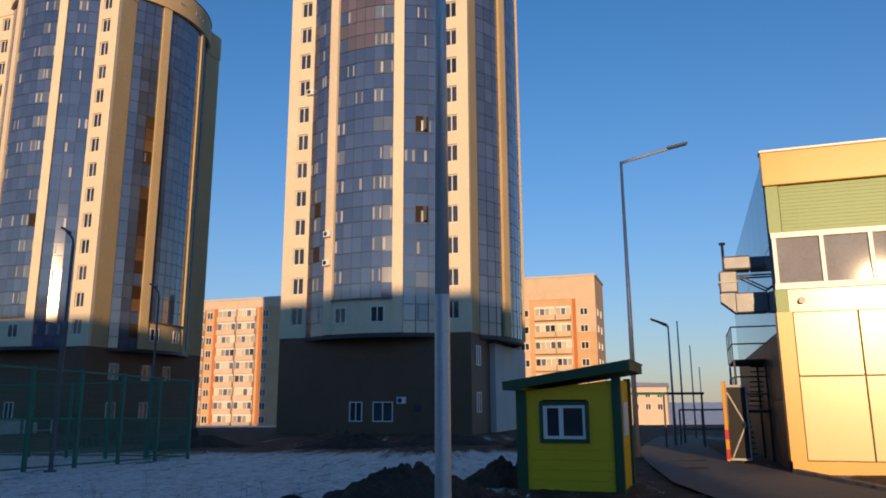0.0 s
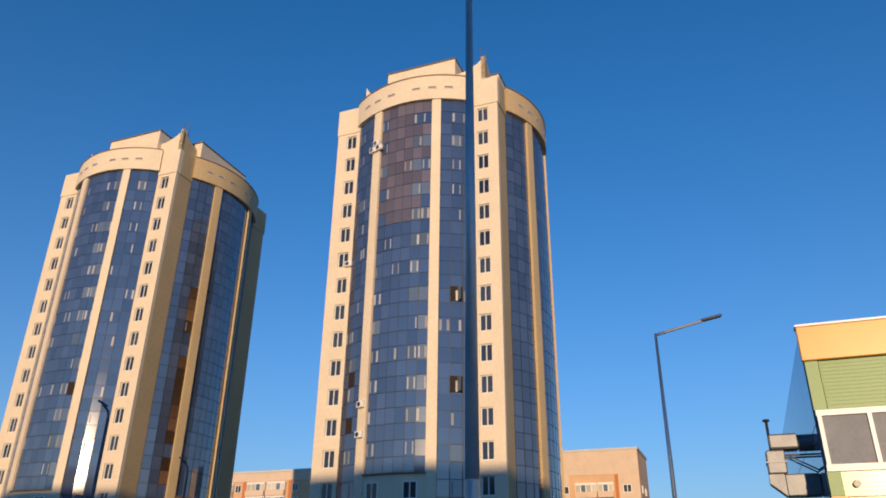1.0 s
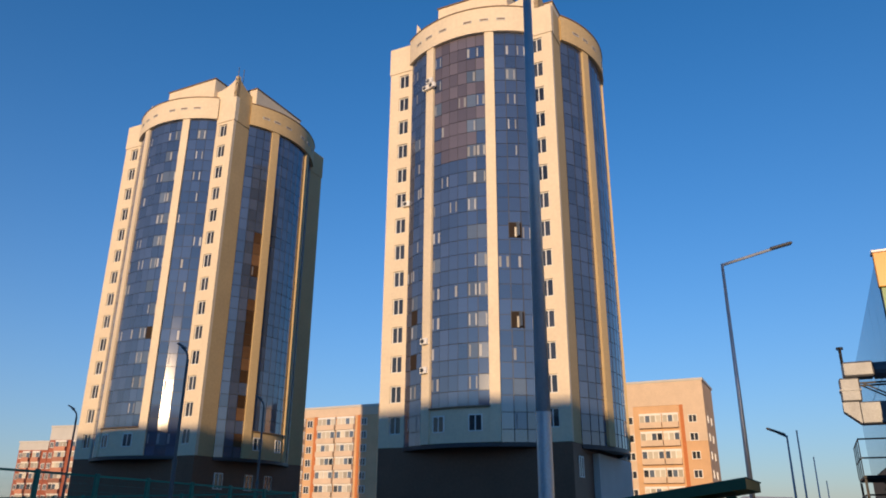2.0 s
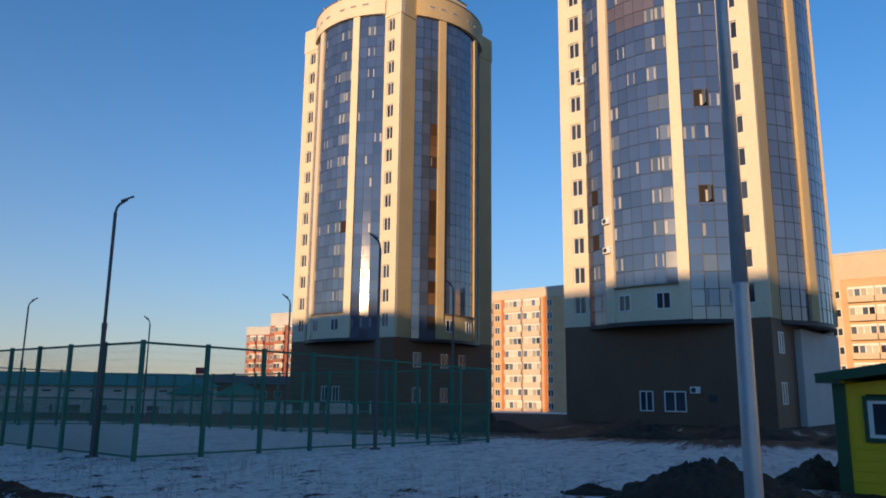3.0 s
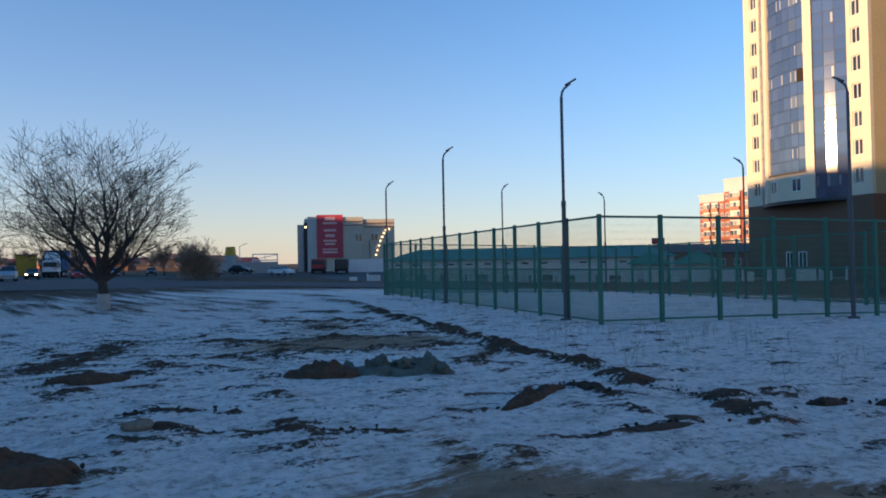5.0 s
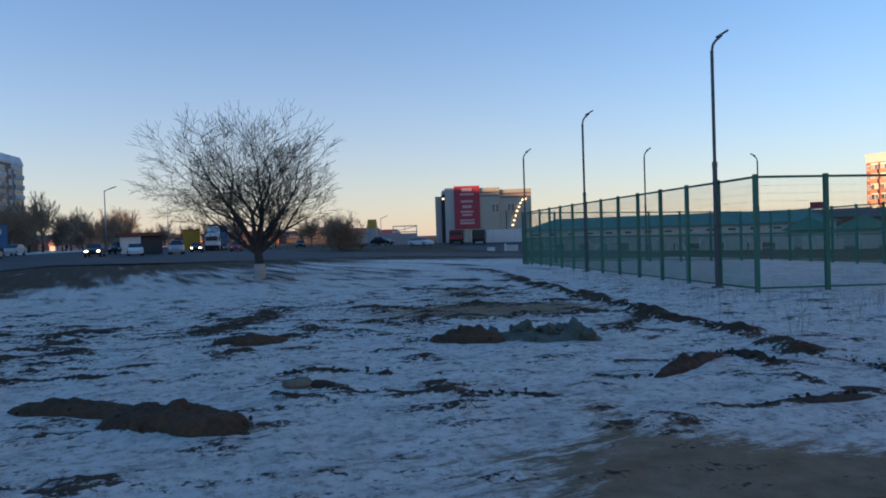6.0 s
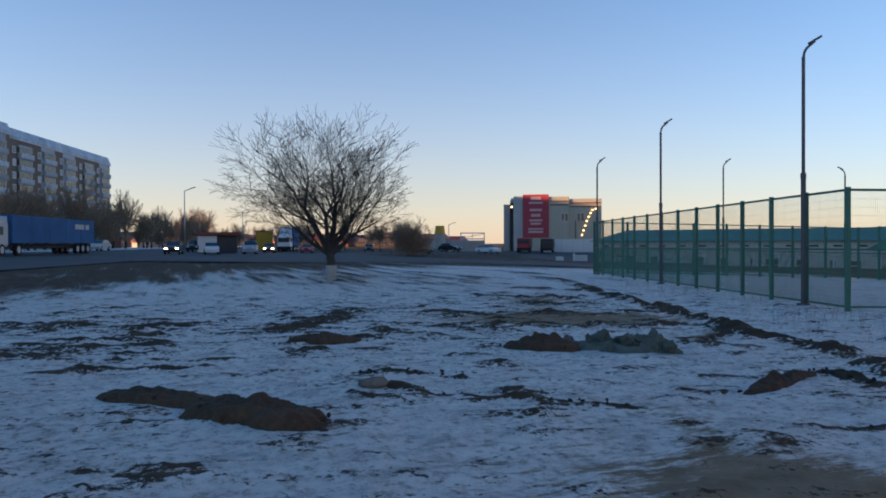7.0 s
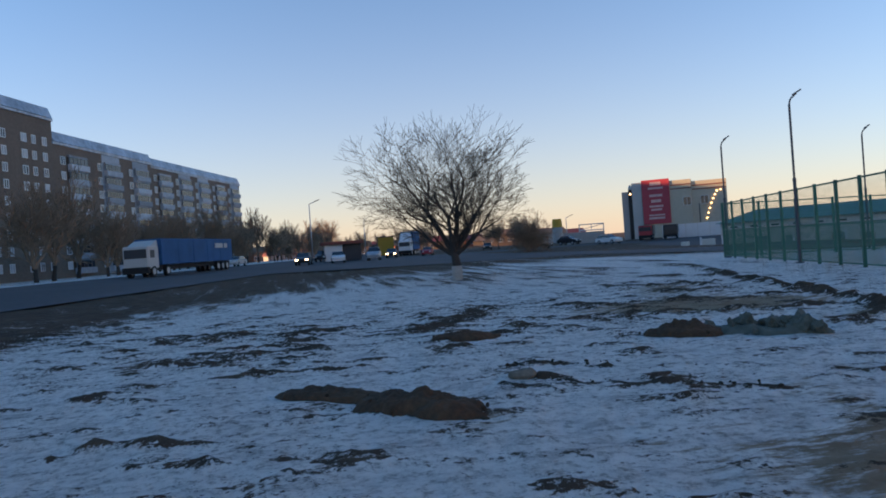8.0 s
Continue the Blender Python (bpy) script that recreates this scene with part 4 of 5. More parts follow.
for i in range(13):
    part("pane", Shape().box(0.12 + 1.17 * i, 1.19 + 1.17 * i, 0.03, 0.05, 4.9, 6.15), HALLGLASS, rw)
clad = part("ribbed_cladding", Shape().box(0.32, HL, 0.05, 0.11, 6.31, 7.63), LGREEN, hall, "pale green ribbed sheet cladding")
rib_me = Shape().box(0, HL - 0.32, 0.0, 0.02, 0.0, 0.05).mesh("rib", LGREEN)
for i in range(13):
    part("rib", rib_me, None, clad, m=pose(0.32, 0.035, 6.33 + i * 0.1))
part("green_trim", Shape().box(-0.02, 0.3, -0.01, 0.11, 6.31, 7.63), LGREEN, hall)
part("fascia", Shape().box(-0.08, HL, -0.1, 0.11, 7.64, 8.6, c=0.02), YPANEL, hall, "amber roof fascia")
part("coping", Shape().box(-0.1, HL, -0.13, 0.3, 8.6, 8.66), PVC, hall)
side = Shape()
for i in range(9):
    for z0, z1 in ((3.63, 6.0), (6.03, 8.5)):
        side.box(-0.01, 0.11, 0.55 + i * 2.1, 2.62 + i * 2.1, z0, z1)
part("side_cladding", side, HALLGLASS, hall, "grey-blue glossy side panels")
lower = Shape()
for i in range(9):
    for z0, z1 in ((hb, 1.8), (1.83, 3.6)):
        lower.box(-0.01, 0.11, 0.55 + i * 2.1, 2.62 + i * 2.1, z0, z1)
part("side_cladding", lower, BLACKSTEEL, hall, "dark lower side panels")
part("wall_lamp", Shape().box(0.55, 0.67, -0.08, 0.04, 4.38, 4.5, c=0.02).rod((0.61, -0.12, 4.4), (0.61, -0.02, 4.46), 0.09, 0.05, n=10), PVC, hall, "small round white wall lamp")
duct = thing("ventilation_duct", hall.matrix_basis @ pose(0, 2.2, 1.0) @ Matrix.Diagonal((0.68, 0.7, 0.8, 1)), "galvanised ventilation duct bending out of the hall wall", "duct")
part("elbow", Shape().box(-1.35, -0.02, -0.4, 0.4, 4.2, 4.95, c=0.04).add([(-1.95, -0.4, 4.65), (-1.35, -0.4, 4.2), (-1.35, 0.4, 4.2), (-1.95, 0.4, 4.65), (-1.95, -0.4, 4.95), (-1.35, -0.4, 4.95), (-1.35, 0.4, 4.95), (-1.95, 0.4, 4.95)],
     [(3, 2, 1, 0), (4, 5, 6, 7), (0, 1, 5, 4), (1, 2, 6, 5), (2, 3, 7, 6), (3, 0, 4, 7)]), DUCT, duct)
part("riser", Shape().box(-1.95, -1.2, -0.4, 0.4, 4.97, 5.8, c=0.05).box(-1.98, -1.17, -0.43, 0.43, 5.35, 5.4), DUCT, duct)
part("fan_box", Shape().box(-1.75, -0.6, -0.5, 0.5, 5.82, 6.35, c=0.06).rod((-0.6, 0, 6.05), (-0.02, 0, 6.05), 0.3, n=14), DUCT, duct)
part("exhaust_pipe", Shape().rod((-1.7, 0, 6.3), (-1.7, 0, 6.9), 0.06, n=8).rod((-1.7, 0, 6.88), (-1.7, 0, 6.96), 0.14, n=8), BLACKSTEEL, duct)
br = Shape()
for y in (-0.35, 0.35):
    br.rod((-1.2, y, 5.6), (0, y, 5.6), 0.035, n=5).rod((-1.1, y, 5.6), (0, y, 5.05), 0.03, n=5)
part("bracket", br, BLACKSTEEL, duct)

stair = thing("fire_stair", hall.matrix_basis @ pose(0, 4.2, 0) @ Matrix.Diagonal((0.68, 1, 1, 1)), "black steel escape stair against the hall side", "stair")
for z in (1.5, 3.1):
    part("landing", Shape().box(-1.5, -0.02, 0, 3.4, z - 0.08, z), BLACKSTEEL, stair)
    rail = Shape()
    for y in (0, 1.1, 2.2, 3.4):
        rail.rod((-1.5, y, z), (-1.5, y, z + 1.05), 0.025, n=5)
    for h in (0.5, 1.05):
        rail.rod((-1.5, 0, z + h), (-1.5, 3.4, z + h), 0.025, n=5).rod((-1.5, 0, z + h), (0, 0, z + h), 0.025, n=5)
    part("guard_rail", rail, BLACKSTEEL, stair)
for x, y in ((-1.45, 0.05), (-1.45, 3.35), (-0.1, 0.05), (-0.1, 3.35)):
    part("leg", Shape().box(x - 0.05, x + 0.05, y - 0.05, y + 0.05, -0.4, 3.0), BLACKSTEEL, stair)
for i in range(9):
    part("tread", Shape().box(-1.45, -0.75, 0.5 + i * 0.27, 0.76 + i * 0.27, 0.1 + i * 0.16, 0.14 + i * 0.16), BLACKSTEEL, stair)
for i in range(9):
    part("tread", Shape().box(-0.7, -0.05, 2.9 - i * 0.27, 3.16 - i * 0.27, 1.6 + i * 0.16, 1.64 + i * 0.16), BLACKSTEEL, stair)

# gate and pipework across the alley
gate = thing("alley_gate", pose(10.55, 22.6, gz(10.5, 22.6), 0, 0, -30) @ Matrix.Diagonal((0.6, 0.8, 1, 1)), "open braced gate on a striped post", "gate")
part("post", Shape().box(-0.09, 0.09, -0.09, 0.09, -0.2, 2.55, c=0.01), OCHRE, gate, "orange-yellow painted post")
for z in (0.15, 0.75):
    part("stripe", Shape().box(-0.095, 0.095, -0.095, 0.095, z, z + 0.3), RED, gate)
leaf = Shape().rod((0.1, 0, 2.4), (1.1, 0, 2.4), 0.04, n=6).rod((0.1, 0, 0.15), (1.1, 0, 0.15), 0.04, n=6).rod((1.1, 0, 0.15), (1.1, 0, 2.4), 0.04, n=6).rod((0.15, 0, 2.2), (0.95, 0, 1.2), 0.035, n=6).rod((0.95, 0, 1.2), (0.2, 0, 0.2), 0.035, n=6)
part("gate_frame", leaf, PALE, gate)
part("gate_sheet", Shape().box(0.12, 1.08, 0.05, 0.07, 0.2, 2.36), BLACKSTEEL, gate)
pipes = thing("gas_pipeline", pose(8.2, 34, gz(8, 34)), "green steel gas pipe on posts across the alley", "pipe")
part("pipe", Shape().rod((0.2, 0, 2.6), (6.2, 0.6, 2.6), 0.06, n=8), FENCE, pipes)
for x in (0.3, 2.2, 4.2, 6.1):
    part("post", Shape().rod((x, x * 0.1, -0.3), (x, x * 0.1, 2.6), 0.05, n=6), POLE_DARK, pipes)
rails = thing("pipe_barrier", pose(14.2, 38.5, gz(14, 38)), "dark tubular barrier frame beside the alley", "barrier")
for x in (0.3, 1.5, 2.7):
    part("post", Shape().rod((x, 0, -0.3), (x, 0, 1.9), 0.05, n=6), POLE_DARK, rails)
part("rail", Shape().rod((0.3, 0, 1.9), (2.7, 0, 1.9), 0.05, n=6).rod((0.3, 0, 0.9), (2.7, 0, 0.9), 0.035, n=6), POLE_DARK, rails)

sh = Shape()
edge = [(5.9, 6), (9.4, 6), (10.1, 16.6), (10.5, 22), (13.6, 32), (22, 56), (19, 57), (10.6, 33), (8.0, 23), (6.4, 15.5)]
sh.add([(x, y, gz(x, y) + 0.1) for x, y in edge], [tuple(range(len(edge)))])
solo("alley", sh, ALLEY, "worn asphalt alley beside the hall", "road", kind="structure")
kerb = Shape()
for i in range(16):
    y = 8 + i * 0.6
    kerb.box(9.75 + (y - 8) * 0.035, 9.9 + (y - 8) * 0.035, y, y + 0.58, -0.1, 0.14, c=0.015)
solo("kerb", kerb, KERB, "stained concrete kerb along the alley", "kerb", kind="structure")
far = thing("low_warehouse", pose(45.2, 170, -1, 0, 0, -20), "pale pink low warehouse in the distance", "warehouse")
part("wall", Shape().box(0, 11, 0, 12, -4.5, 6.0), PINK, far)
part("roof", Shape().add([(-.3, -.3, 6.0), (11.3, -.3, 6.0), (11.3, 12.3, 6.0), (-.3, 12.3, 6.0), (1.5, 5, 7.3), (11.3, 5, 7.0)], [(0, 1, 5, 4), (2, 3, 4, 5), (1, 2, 5), (3, 0, 4), (3, 2, 1, 0)]), PALE, far)
for i in range(2):
    for k in range(4):
        sash_window(far, pose(1.6 + k * 2.6, -0.05, 1.6 + i * 2.7), 1.2, 1.4)


# ---- earth heaps ----
def rough_ball(seed, subdivisions=1):
    bm = bmesh.new()
    bmesh.ops.create_icosphere(bm, subdivisions=subdivisions, radius=1)
    for v in bm.verts:
        v.co *= 1 + 0.7 * noise.noise(v.co * 1.3 + Vector((seed * 5.1, 0, 0)))
    bm.verts.index_update()
    out = [v.co[:] for v in bm.verts], [[v.index for v in f.verts] for f in bm.faces]
    bm.free()
    return out


CLODS = {}


def clod_mesh(i, material):
    key = (i, material.name)
    if key not in CLODS:
        CLODS[key] = Shape().add(*rough_ball(i, 2)).mesh("clod", material)
    return CLODS[key]


def heap(name, x, y, rx, ry, h, turn, material, label, seed, rough=0.35, n=64, crisp=1.6):
    """A rough heap whose skirt sinks into the ground."""
    rnd = Vector((seed * 7.3, seed * 3.1, 0))
    vs, fs = [], []
    base = gz(x, y)
    for j in range(n + 1):
        for i in range(n + 1):
            a, b = 2.4 * i / n - 1.2, 2.4 * j / n - 1.2
            px, py = a * rx, b * ry
            d = math.hypot(a, b)
            nz = noise.fractal(Vector((px, py, 0)) * (1.3 + 0.5 / ry) + rnd, 0.9, 2.1, 5)
            fz = noise.fractal(Vector((px * 6, py * 6, 2)) + rnd, 0.6, 2.1, 4)
            z = h * (max(0, 1 - (d * (1 + 0.55 * nz + 0.2 * fz)) ** crisp)) * (1 + rough * nz) + min(0.16, 0.3 * h) * fz * (1 - step(0.8, 1.1, d)) - 0.12 * step(0.75, 1.15, d) - 0.02
            vs.append((px, py, z))
    k = n + 1
    fs = [(j * k + i, j * k + i + 1, (j + 1) * k + i + 1, (j + 1) * k + i) for j in range(n) for i in range(n)]
    sh = Shape().add(vs, fs)
    ob = solo(name, sh, material, label, "heap", "earth heaps", m=pose(x, y, base + 0.03, 0, 0, turn), smooth=True)
    if n > 30:
        lumps = random.Random(seed)
        for i in range(26 if material is RUBBLE else 6):
            a, f = lumps.uniform(0, 6.28), lumps.uniform(0.15, 0.9) if material is RUBBLE else lumps.uniform(0.7, 1.05)
            px, py = rx * f * math.cos(a), ry * f * math.sin(a)
            s = lumps.uniform(0.05, 0.16) if material is RUBBLE else lumps.uniform(0.012, 0.03)
            z = h * max(0, 1 - f ** crisp) * 0.8
            part("clod", clod_mesh(i % 3, material), None, ob, m=pose(px, py, z, lumps.uniform(0, 90), lumps.uniform(0, 90), lumps.uniform(0, 360)) @ Matrix.Diagonal((s * 1.3, s, s * 0.7, 1)))
    return ob


heap("mound", -7.7, -1.6, 1.0, 0.24, 0.12, 52, BROWN_DIRT, "long low heap of brown earth on snow", 1, 0.5, 64, 2.4)
heap("mound", -6.62, -0.72, 0.95, 0.38, 0.18, 45, BROWN_DIRT, "crumbly heap of brown earth on snow", 14, 0.4, 64, 2.6)
heap("mound", -11.8, 0.85, 0.75, 0.32, 0.16, 75, BROWN_DIRT, "small brown earth heap on snow", 2)
heap("mound", -9.85, 4.05, 0.75, 0.34, 0.2, 60, BROWN_DIRT, "lumpy brown earth heap beside rubble", 3, 0.8)
heap("rubble_mound", -9.35, 5.1, 1.15, 0.42, 0.15, 50, RUBBLE, "grey-green broken rubble heap on snow", 4, 0.9)
heap("mound", 0.75, 12.5, 1.9, 1.3, 0.62, 10, DIRT, "large dark heap of wet earth by the mast", 5, 0.5)
heap("mound", 3.1, 16.2, 1.4, 0.8, 0.55, -10, DIRT, "dark earth heap behind the booth", 6, 0.9)
heap("mound", -2.6, 9.15, 0.27, 0.2, 0.2, 0, DIRT, "small pointed clod of dark earth", 7)
heap("mound", -1.35, 12.7, 0.6, 0.35, 0.16, 20, DIRT, "low dark earth clods by the large heap", 8, 0.9)
heap("mound", -3.0, 8.3, 0.4, 0.2, 0.1, 40, DIRT, "low dark earth clod on snow", 9, 0.8)
heap("mound", -3.65, 7.7, 0.3, 0.14, 0.07, 60, DIRT, "low dark earth clod on snow", 10, 0.8)
heap("mound", -6.25, 5.35, 1.1, 0.17, 0.12, 112, DIRT, "low dark ridge of scraped earth", 12, 0.9)
heap("mound", -6.2, 6.3, 0.6, 0.12, 0.1, -5, DIRT, "low dark ridge of scraped earth", 15, 0.9)
heap("mound", -4.15, 5.0, 0.75, 0.13, 0.045, 75, DIRT, "flat dark ridge of scraped earth", 13, 0.9)
for i, (x, y, r) in enumerate(((-3, 40, 3), (2, 44, 4), (-12, 42, 3), (7, 40, 2.5), (-20, 50, 4), (-5, 50, 4))):
    heap("mound", x, y, r, r * 0.5, 0.7, i * 13, DIRT, "dark spoil heap on the building site", 20 + i, 0.8, 24)
st = Shape()
bm = bmesh.new()
bmesh.ops.create_icosphere(bm, subdivisions=2, radius=1)
for v in bm.verts:
    v.co *= 1 + 0.25 * noise.noise(v.co * 1.7)
    v.co = (v.co.x * 0.19, v.co.y * 0.11, max(-0.06, v.co.z * 0.075))
bm.verts.index_update()
st.add([v.co[:] for v in bm.verts], [[v.index for v in f.verts] for f in bm.faces])
bm.free()
solo("stone", st, KERBSTONE, "pale flat stone lying in the furrows", "stone", m=pose(-7.6, 0.7, 0.07, 0, 0, 70))


# loose lumps along the ridge and the furrows
rng = random.Random(41)
loose = Shape()
balls = [rough_ball(20 + i) for i in range(5)]
lines = [(WINDROW[2:], 0.2, 160), (FURROW_A, 0.1, 20), (FURROW_B, 0.1, 20)]
for line, wide, count in lines:
    for i in range(count):
        k = rng.randrange(len(line) - 1)
        f = rng.random()
        x = line[k][0] + (line[k + 1][0] - line[k][0]) * f + rng.gauss(0, wide)
        y = line[k][1] + (line[k + 1][1] - line[k][1]) * f + rng.gauss(0, wide)
        s = min(0.026, 0.009 * math.exp(abs(rng.gauss(0, 0.7))))
        loose.add(*balls[i % 5], pose(x, y, gz(x, y) + 0.035, rng.uniform(0, 60), 0, rng.uniform(0, 360)) @ Matrix.Diagonal((s * 1.4, s, s * 0.7, 1)))
solo("loose_clods", loose, DIRT, "loose dark earth lumps scattered over snow", "earth", kind="stuff", smooth=True)

# ---- trees ----
def grow(seed, height, width, spread_deg, trunk_r, fork, limbs=3, depth=6, thin=0.007, aims=()):
    """Trunk, limb and twig shapes of a bare tree, fitted to a height and a crown width."""
    rng = random.Random(seed)
    trunk, limb, twig = [], [], []

    def branch(p, d, length, r, level):
        n = 3 if level < 3 else 2
        target = trunk if level == 0 else limb if level < 4 else twig
        for i in range(n):
            q = p + d * (length / n)
            r2 = max(thin, r * (0.88 if level < 3 else 0.8))
            target.append((p, q, r, r2, 8 if level < 2 else 5 if level < 4 else 3))
            p, r = q, r2
            d = (d + Vector((rng.gauss(0, 0.11), rng.gauss(0, 0.11), rng.gauss(0.05, 0.07)))).normalized()
            if level >= 1 and i < n - 1 and level < depth:
                kid(p, d, length * 0.85, r * 0.75, level, rng.uniform(0, 6.28), rng.uniform(28, 52))
        if level < depth:
            if level == 0 and aims:
                for ang, lean, k in aims:
                    a, b = radians(ang), radians(lean)
                    nd = Vector((math.sin(b) * math.cos(a), math.sin(b) * math.sin(a), math.cos(b)))
                    branch(p + Vector((0, 0, rng.uniform(-0.15, 0.1))), nd, height * 0.34 * k, r * (0.45 + 0.3 * k), 1)
                return
            kids = limbs if level == 0 else 2
            a0 = rng.uniform(0, 6.28)
            for k in range(kids):
                kid(p, d, length, r, level, a0 + k * 6.28 / kids + rng.gauss(0, 0.3), spread_deg * (0.7 if level else (0.35, 1.15, 0.8, 1.2, 0.6)[k % 5]))

    def kid(p, d, length, r, level, ang, deg):
        side_v = d.orthogonal().normalized()
        side_v.rotate(Matrix.Rotation(ang, 3, d))
        nd = (d * math.cos(radians(deg)) + side_v * math.sin(radians(deg))).normalized()
        long = length * rng.uniform(0.62, 0.86) if level else height * rng.uniform(0.26, 0.34)
        branch(p, nd, long, max(thin, r * (0.72 if level < 2 else 0.6)), level + 1)

    branch(Vector((0, 0, -0.2)), Vector((0, 0, 1)), fork + 0.2, trunk_r, 0)
    pts = [q for _, q, *_ in twig]
    top = sorted(q.z for q in pts)[int(len(pts) * 0.995)]
    out = sorted(math.hypot(q.x, q.y) for q in pts)[int(len(pts) * 0.97)]

    def fitted(q):
        k = min(1, max(0, (q.z - fork) / 0.6))
        s = 1 + (width / 2 / out - 1) * k
        return Vector((q.x * s, q.y * s, fork + (q.z - fork) * (height - fork) / (top - fork) if q.z > fork else q.z))

    shapes = []
    for rods in (trunk, limb, twig):
        sh = Shape()
        for p, q, r, r2, n in rods:
            sh.rod(fitted(p), fitted(q), r, r2, n=n, cap=False)
        shapes.append(sh)
    return shapes


def tree(x, y, turn, seed, height, width, spread_deg, trunk_r, fork, label, group, white=0.0, twigs=None, **kw):
    t = thing("bare_tree", pose(x, y, gz(x, y), 0, 0, turn), label, "tree", group)
    trunk, limb, twig = grow(seed, height, width, spread_deg, trunk_r, fork, **kw)
    part("trunk", trunk, BARK, t, smooth=True)
    part("branch_crown", limb, twigs or BARK, t)
    tagged(part("twig_crown", twig, twigs or TWIG, t), kind="stuff")
    if white:
        part("limewash", Shape().rod((0, 0, -0.1), (0, 0, white), trunk_r + 0.012, trunk_r * 0.93 + 0.008, n=12, cap=False), WHITEWASH, t, "whitewashed foot of the trunk")
    return t


tree(-32.6, 4.85, 0, 11, 7.5, 7.9, 30, 0.26, 1.3, "bare spreading tree with a whitewashed foot", "field trees", white=0.7, depth=7, thin=0.0065,
     aims=((250, 24, 1.2), (75, 8, 1.15), (72, 50, 0.75), (245, 52, 0.7), (330, 30, 0.9), (150, 28, 0.9), (95, 28, 1.0)))
ROWT = [tree(*along(-128, 60)[:2], 0, 21, 10.5, 5.5, 20, 0.22, 1.6, "bare street tree beside the avenue", "avenue trees", depth=6, limbs=5, thin=0.024, twigs=TWIG_ROW),
        tree(*along(-110, 62)[:2], 0, 22, 9.0, 7.0, 28, 0.22, 1.4, "bare street tree beside the avenue", "avenue trees", depth=6, limbs=5, thin=0.024, twigs=TWIG_ROW)]
rng = random.Random(8)
for i in range(34):
    r, s = -245 + i * 5.9 + rng.uniform(-2, 2), 60 + rng.uniform(-4, 8)
    p = along(r, s)
    k = rng.uniform(0.85, 1.35)
    c = copy_thing(ROWT[i % 2], pose(p.x, p.y, gz(p.x, p.y) - 0.1, 0, 0, rng.uniform(0, 360)) @ Matrix.Diagonal((k * 1.15, k * 1.15, k, 1)))
bush = tree(-99.6, 28.4, 0, 31, 4.9, 6.4, 55, 0.12, 0.3, "dense round bare bush", "far bushes", depth=6, limbs=14, thin=0.02, twigs=TWIG_ROW)
for i in range(3, 22):
    a, d = radians(70.5 + i * 1.3 + rng.uniform(-0.6, 0.6)), rng.uniform(150, 230)
    k = rng.uniform(0.6, 1.0)
    copy_thing(ROWT[i % 2], pose(1 - d * math.sin(a), -1 + d * math.cos(a), 0.2, 0, 0, rng.uniform(0, 360)) @ Matrix.Diagonal((k, k, k * 0.8, 1)))


# ---- vehicles ----
def wheel(parent, x, y, r=0.33, w=0.22):
    tyre = part("wheel", Shape().rod((x, y - w / 2, r), (x, y + w / 2, r), r, n=16), RUBBER, parent)
    part("rim", Shape().rod((x, y - w / 2 - 0.01, r), (x, y + w / 2 + 0.01, r), r * 0.6, n=12), GALV, tyre)


def car(x, y, turn, paint, label, lit=0, tall=1.0):
    t = thing("car", pose(x, y, gz(x, y) + 0.09, 0, 0, turn), label, "car", "cars on the avenue")
    prof = [(-2.15, 0.35), (-2.2, 0.75), (-2.05, 0.95), (-1.2, 1.0), (1.0, 1.02), (2.0, 0.82), (2.2, 0.6), (2.15, 0.3)]
    prof = [(px, pz * tall) for px, pz in prof]
    n = len(prof)
    sh = Shape().add([(px, yy, pz) for yy in (-0.85, 0.85) for px, pz in prof], [tuple(range(n)), tuple(reversed(range(n, 2 * n)))] + [(i, i + n, (i + 1) % n + n, (i + 1) % n) for i in range(n)])
    part("body", sh, paint, t)
    cab = [(-1.9, 0.96), (-1.35, 1.42), (0.2, 1.47), (1.05, 1.0)]
    cab = [(px, pz * tall) for px, pz in cab]
    n = 4
    part("cabin", Shape().add([(px, yy * (0.88 if 0 < i < 3 else 1), pz) for yy in (-0.78, 0.78) for i, (px, pz) in enumerate(cab)], [tuple(range(n)), tuple(reversed(range(n, 2 * n)))] + [(i, i + n, (i + 1) % n + n, (i + 1) % n) for i in range(n)]), WINDARK, t, "dark glazed cabin")
    part("roof_panel", Shape().box(-1.3, 0.2, -0.66, 0.66, 1.43 * tall, 1.49 * tall, c=0.02), paint, t)
    for wx in (-1.35, 1.35):
        for wy in (-0.78, 0.78):
            wheel(t, wx, wy)
    for yy in (-0.6, 0.6):
        part("headlight", Shape().box(2.1, 2.23, yy - 0.16, yy + 0.16, 0.6 * tall, 0.75 * tall, c=0.02), HEADLAMP if lit == 1 else PVC, t)
        part("tail_light", Shape().box(-2.24, -2.1, yy - 0.16, yy + 0.16, 0.7 * tall, 0.85 * tall, c=0.02), TAILLAMP if lit == 2 else RED, t)
    return t


def polar(az, d):
    return 1 - d * math.sin(radians(az)), -1.6 + d * math.cos(radians(az))


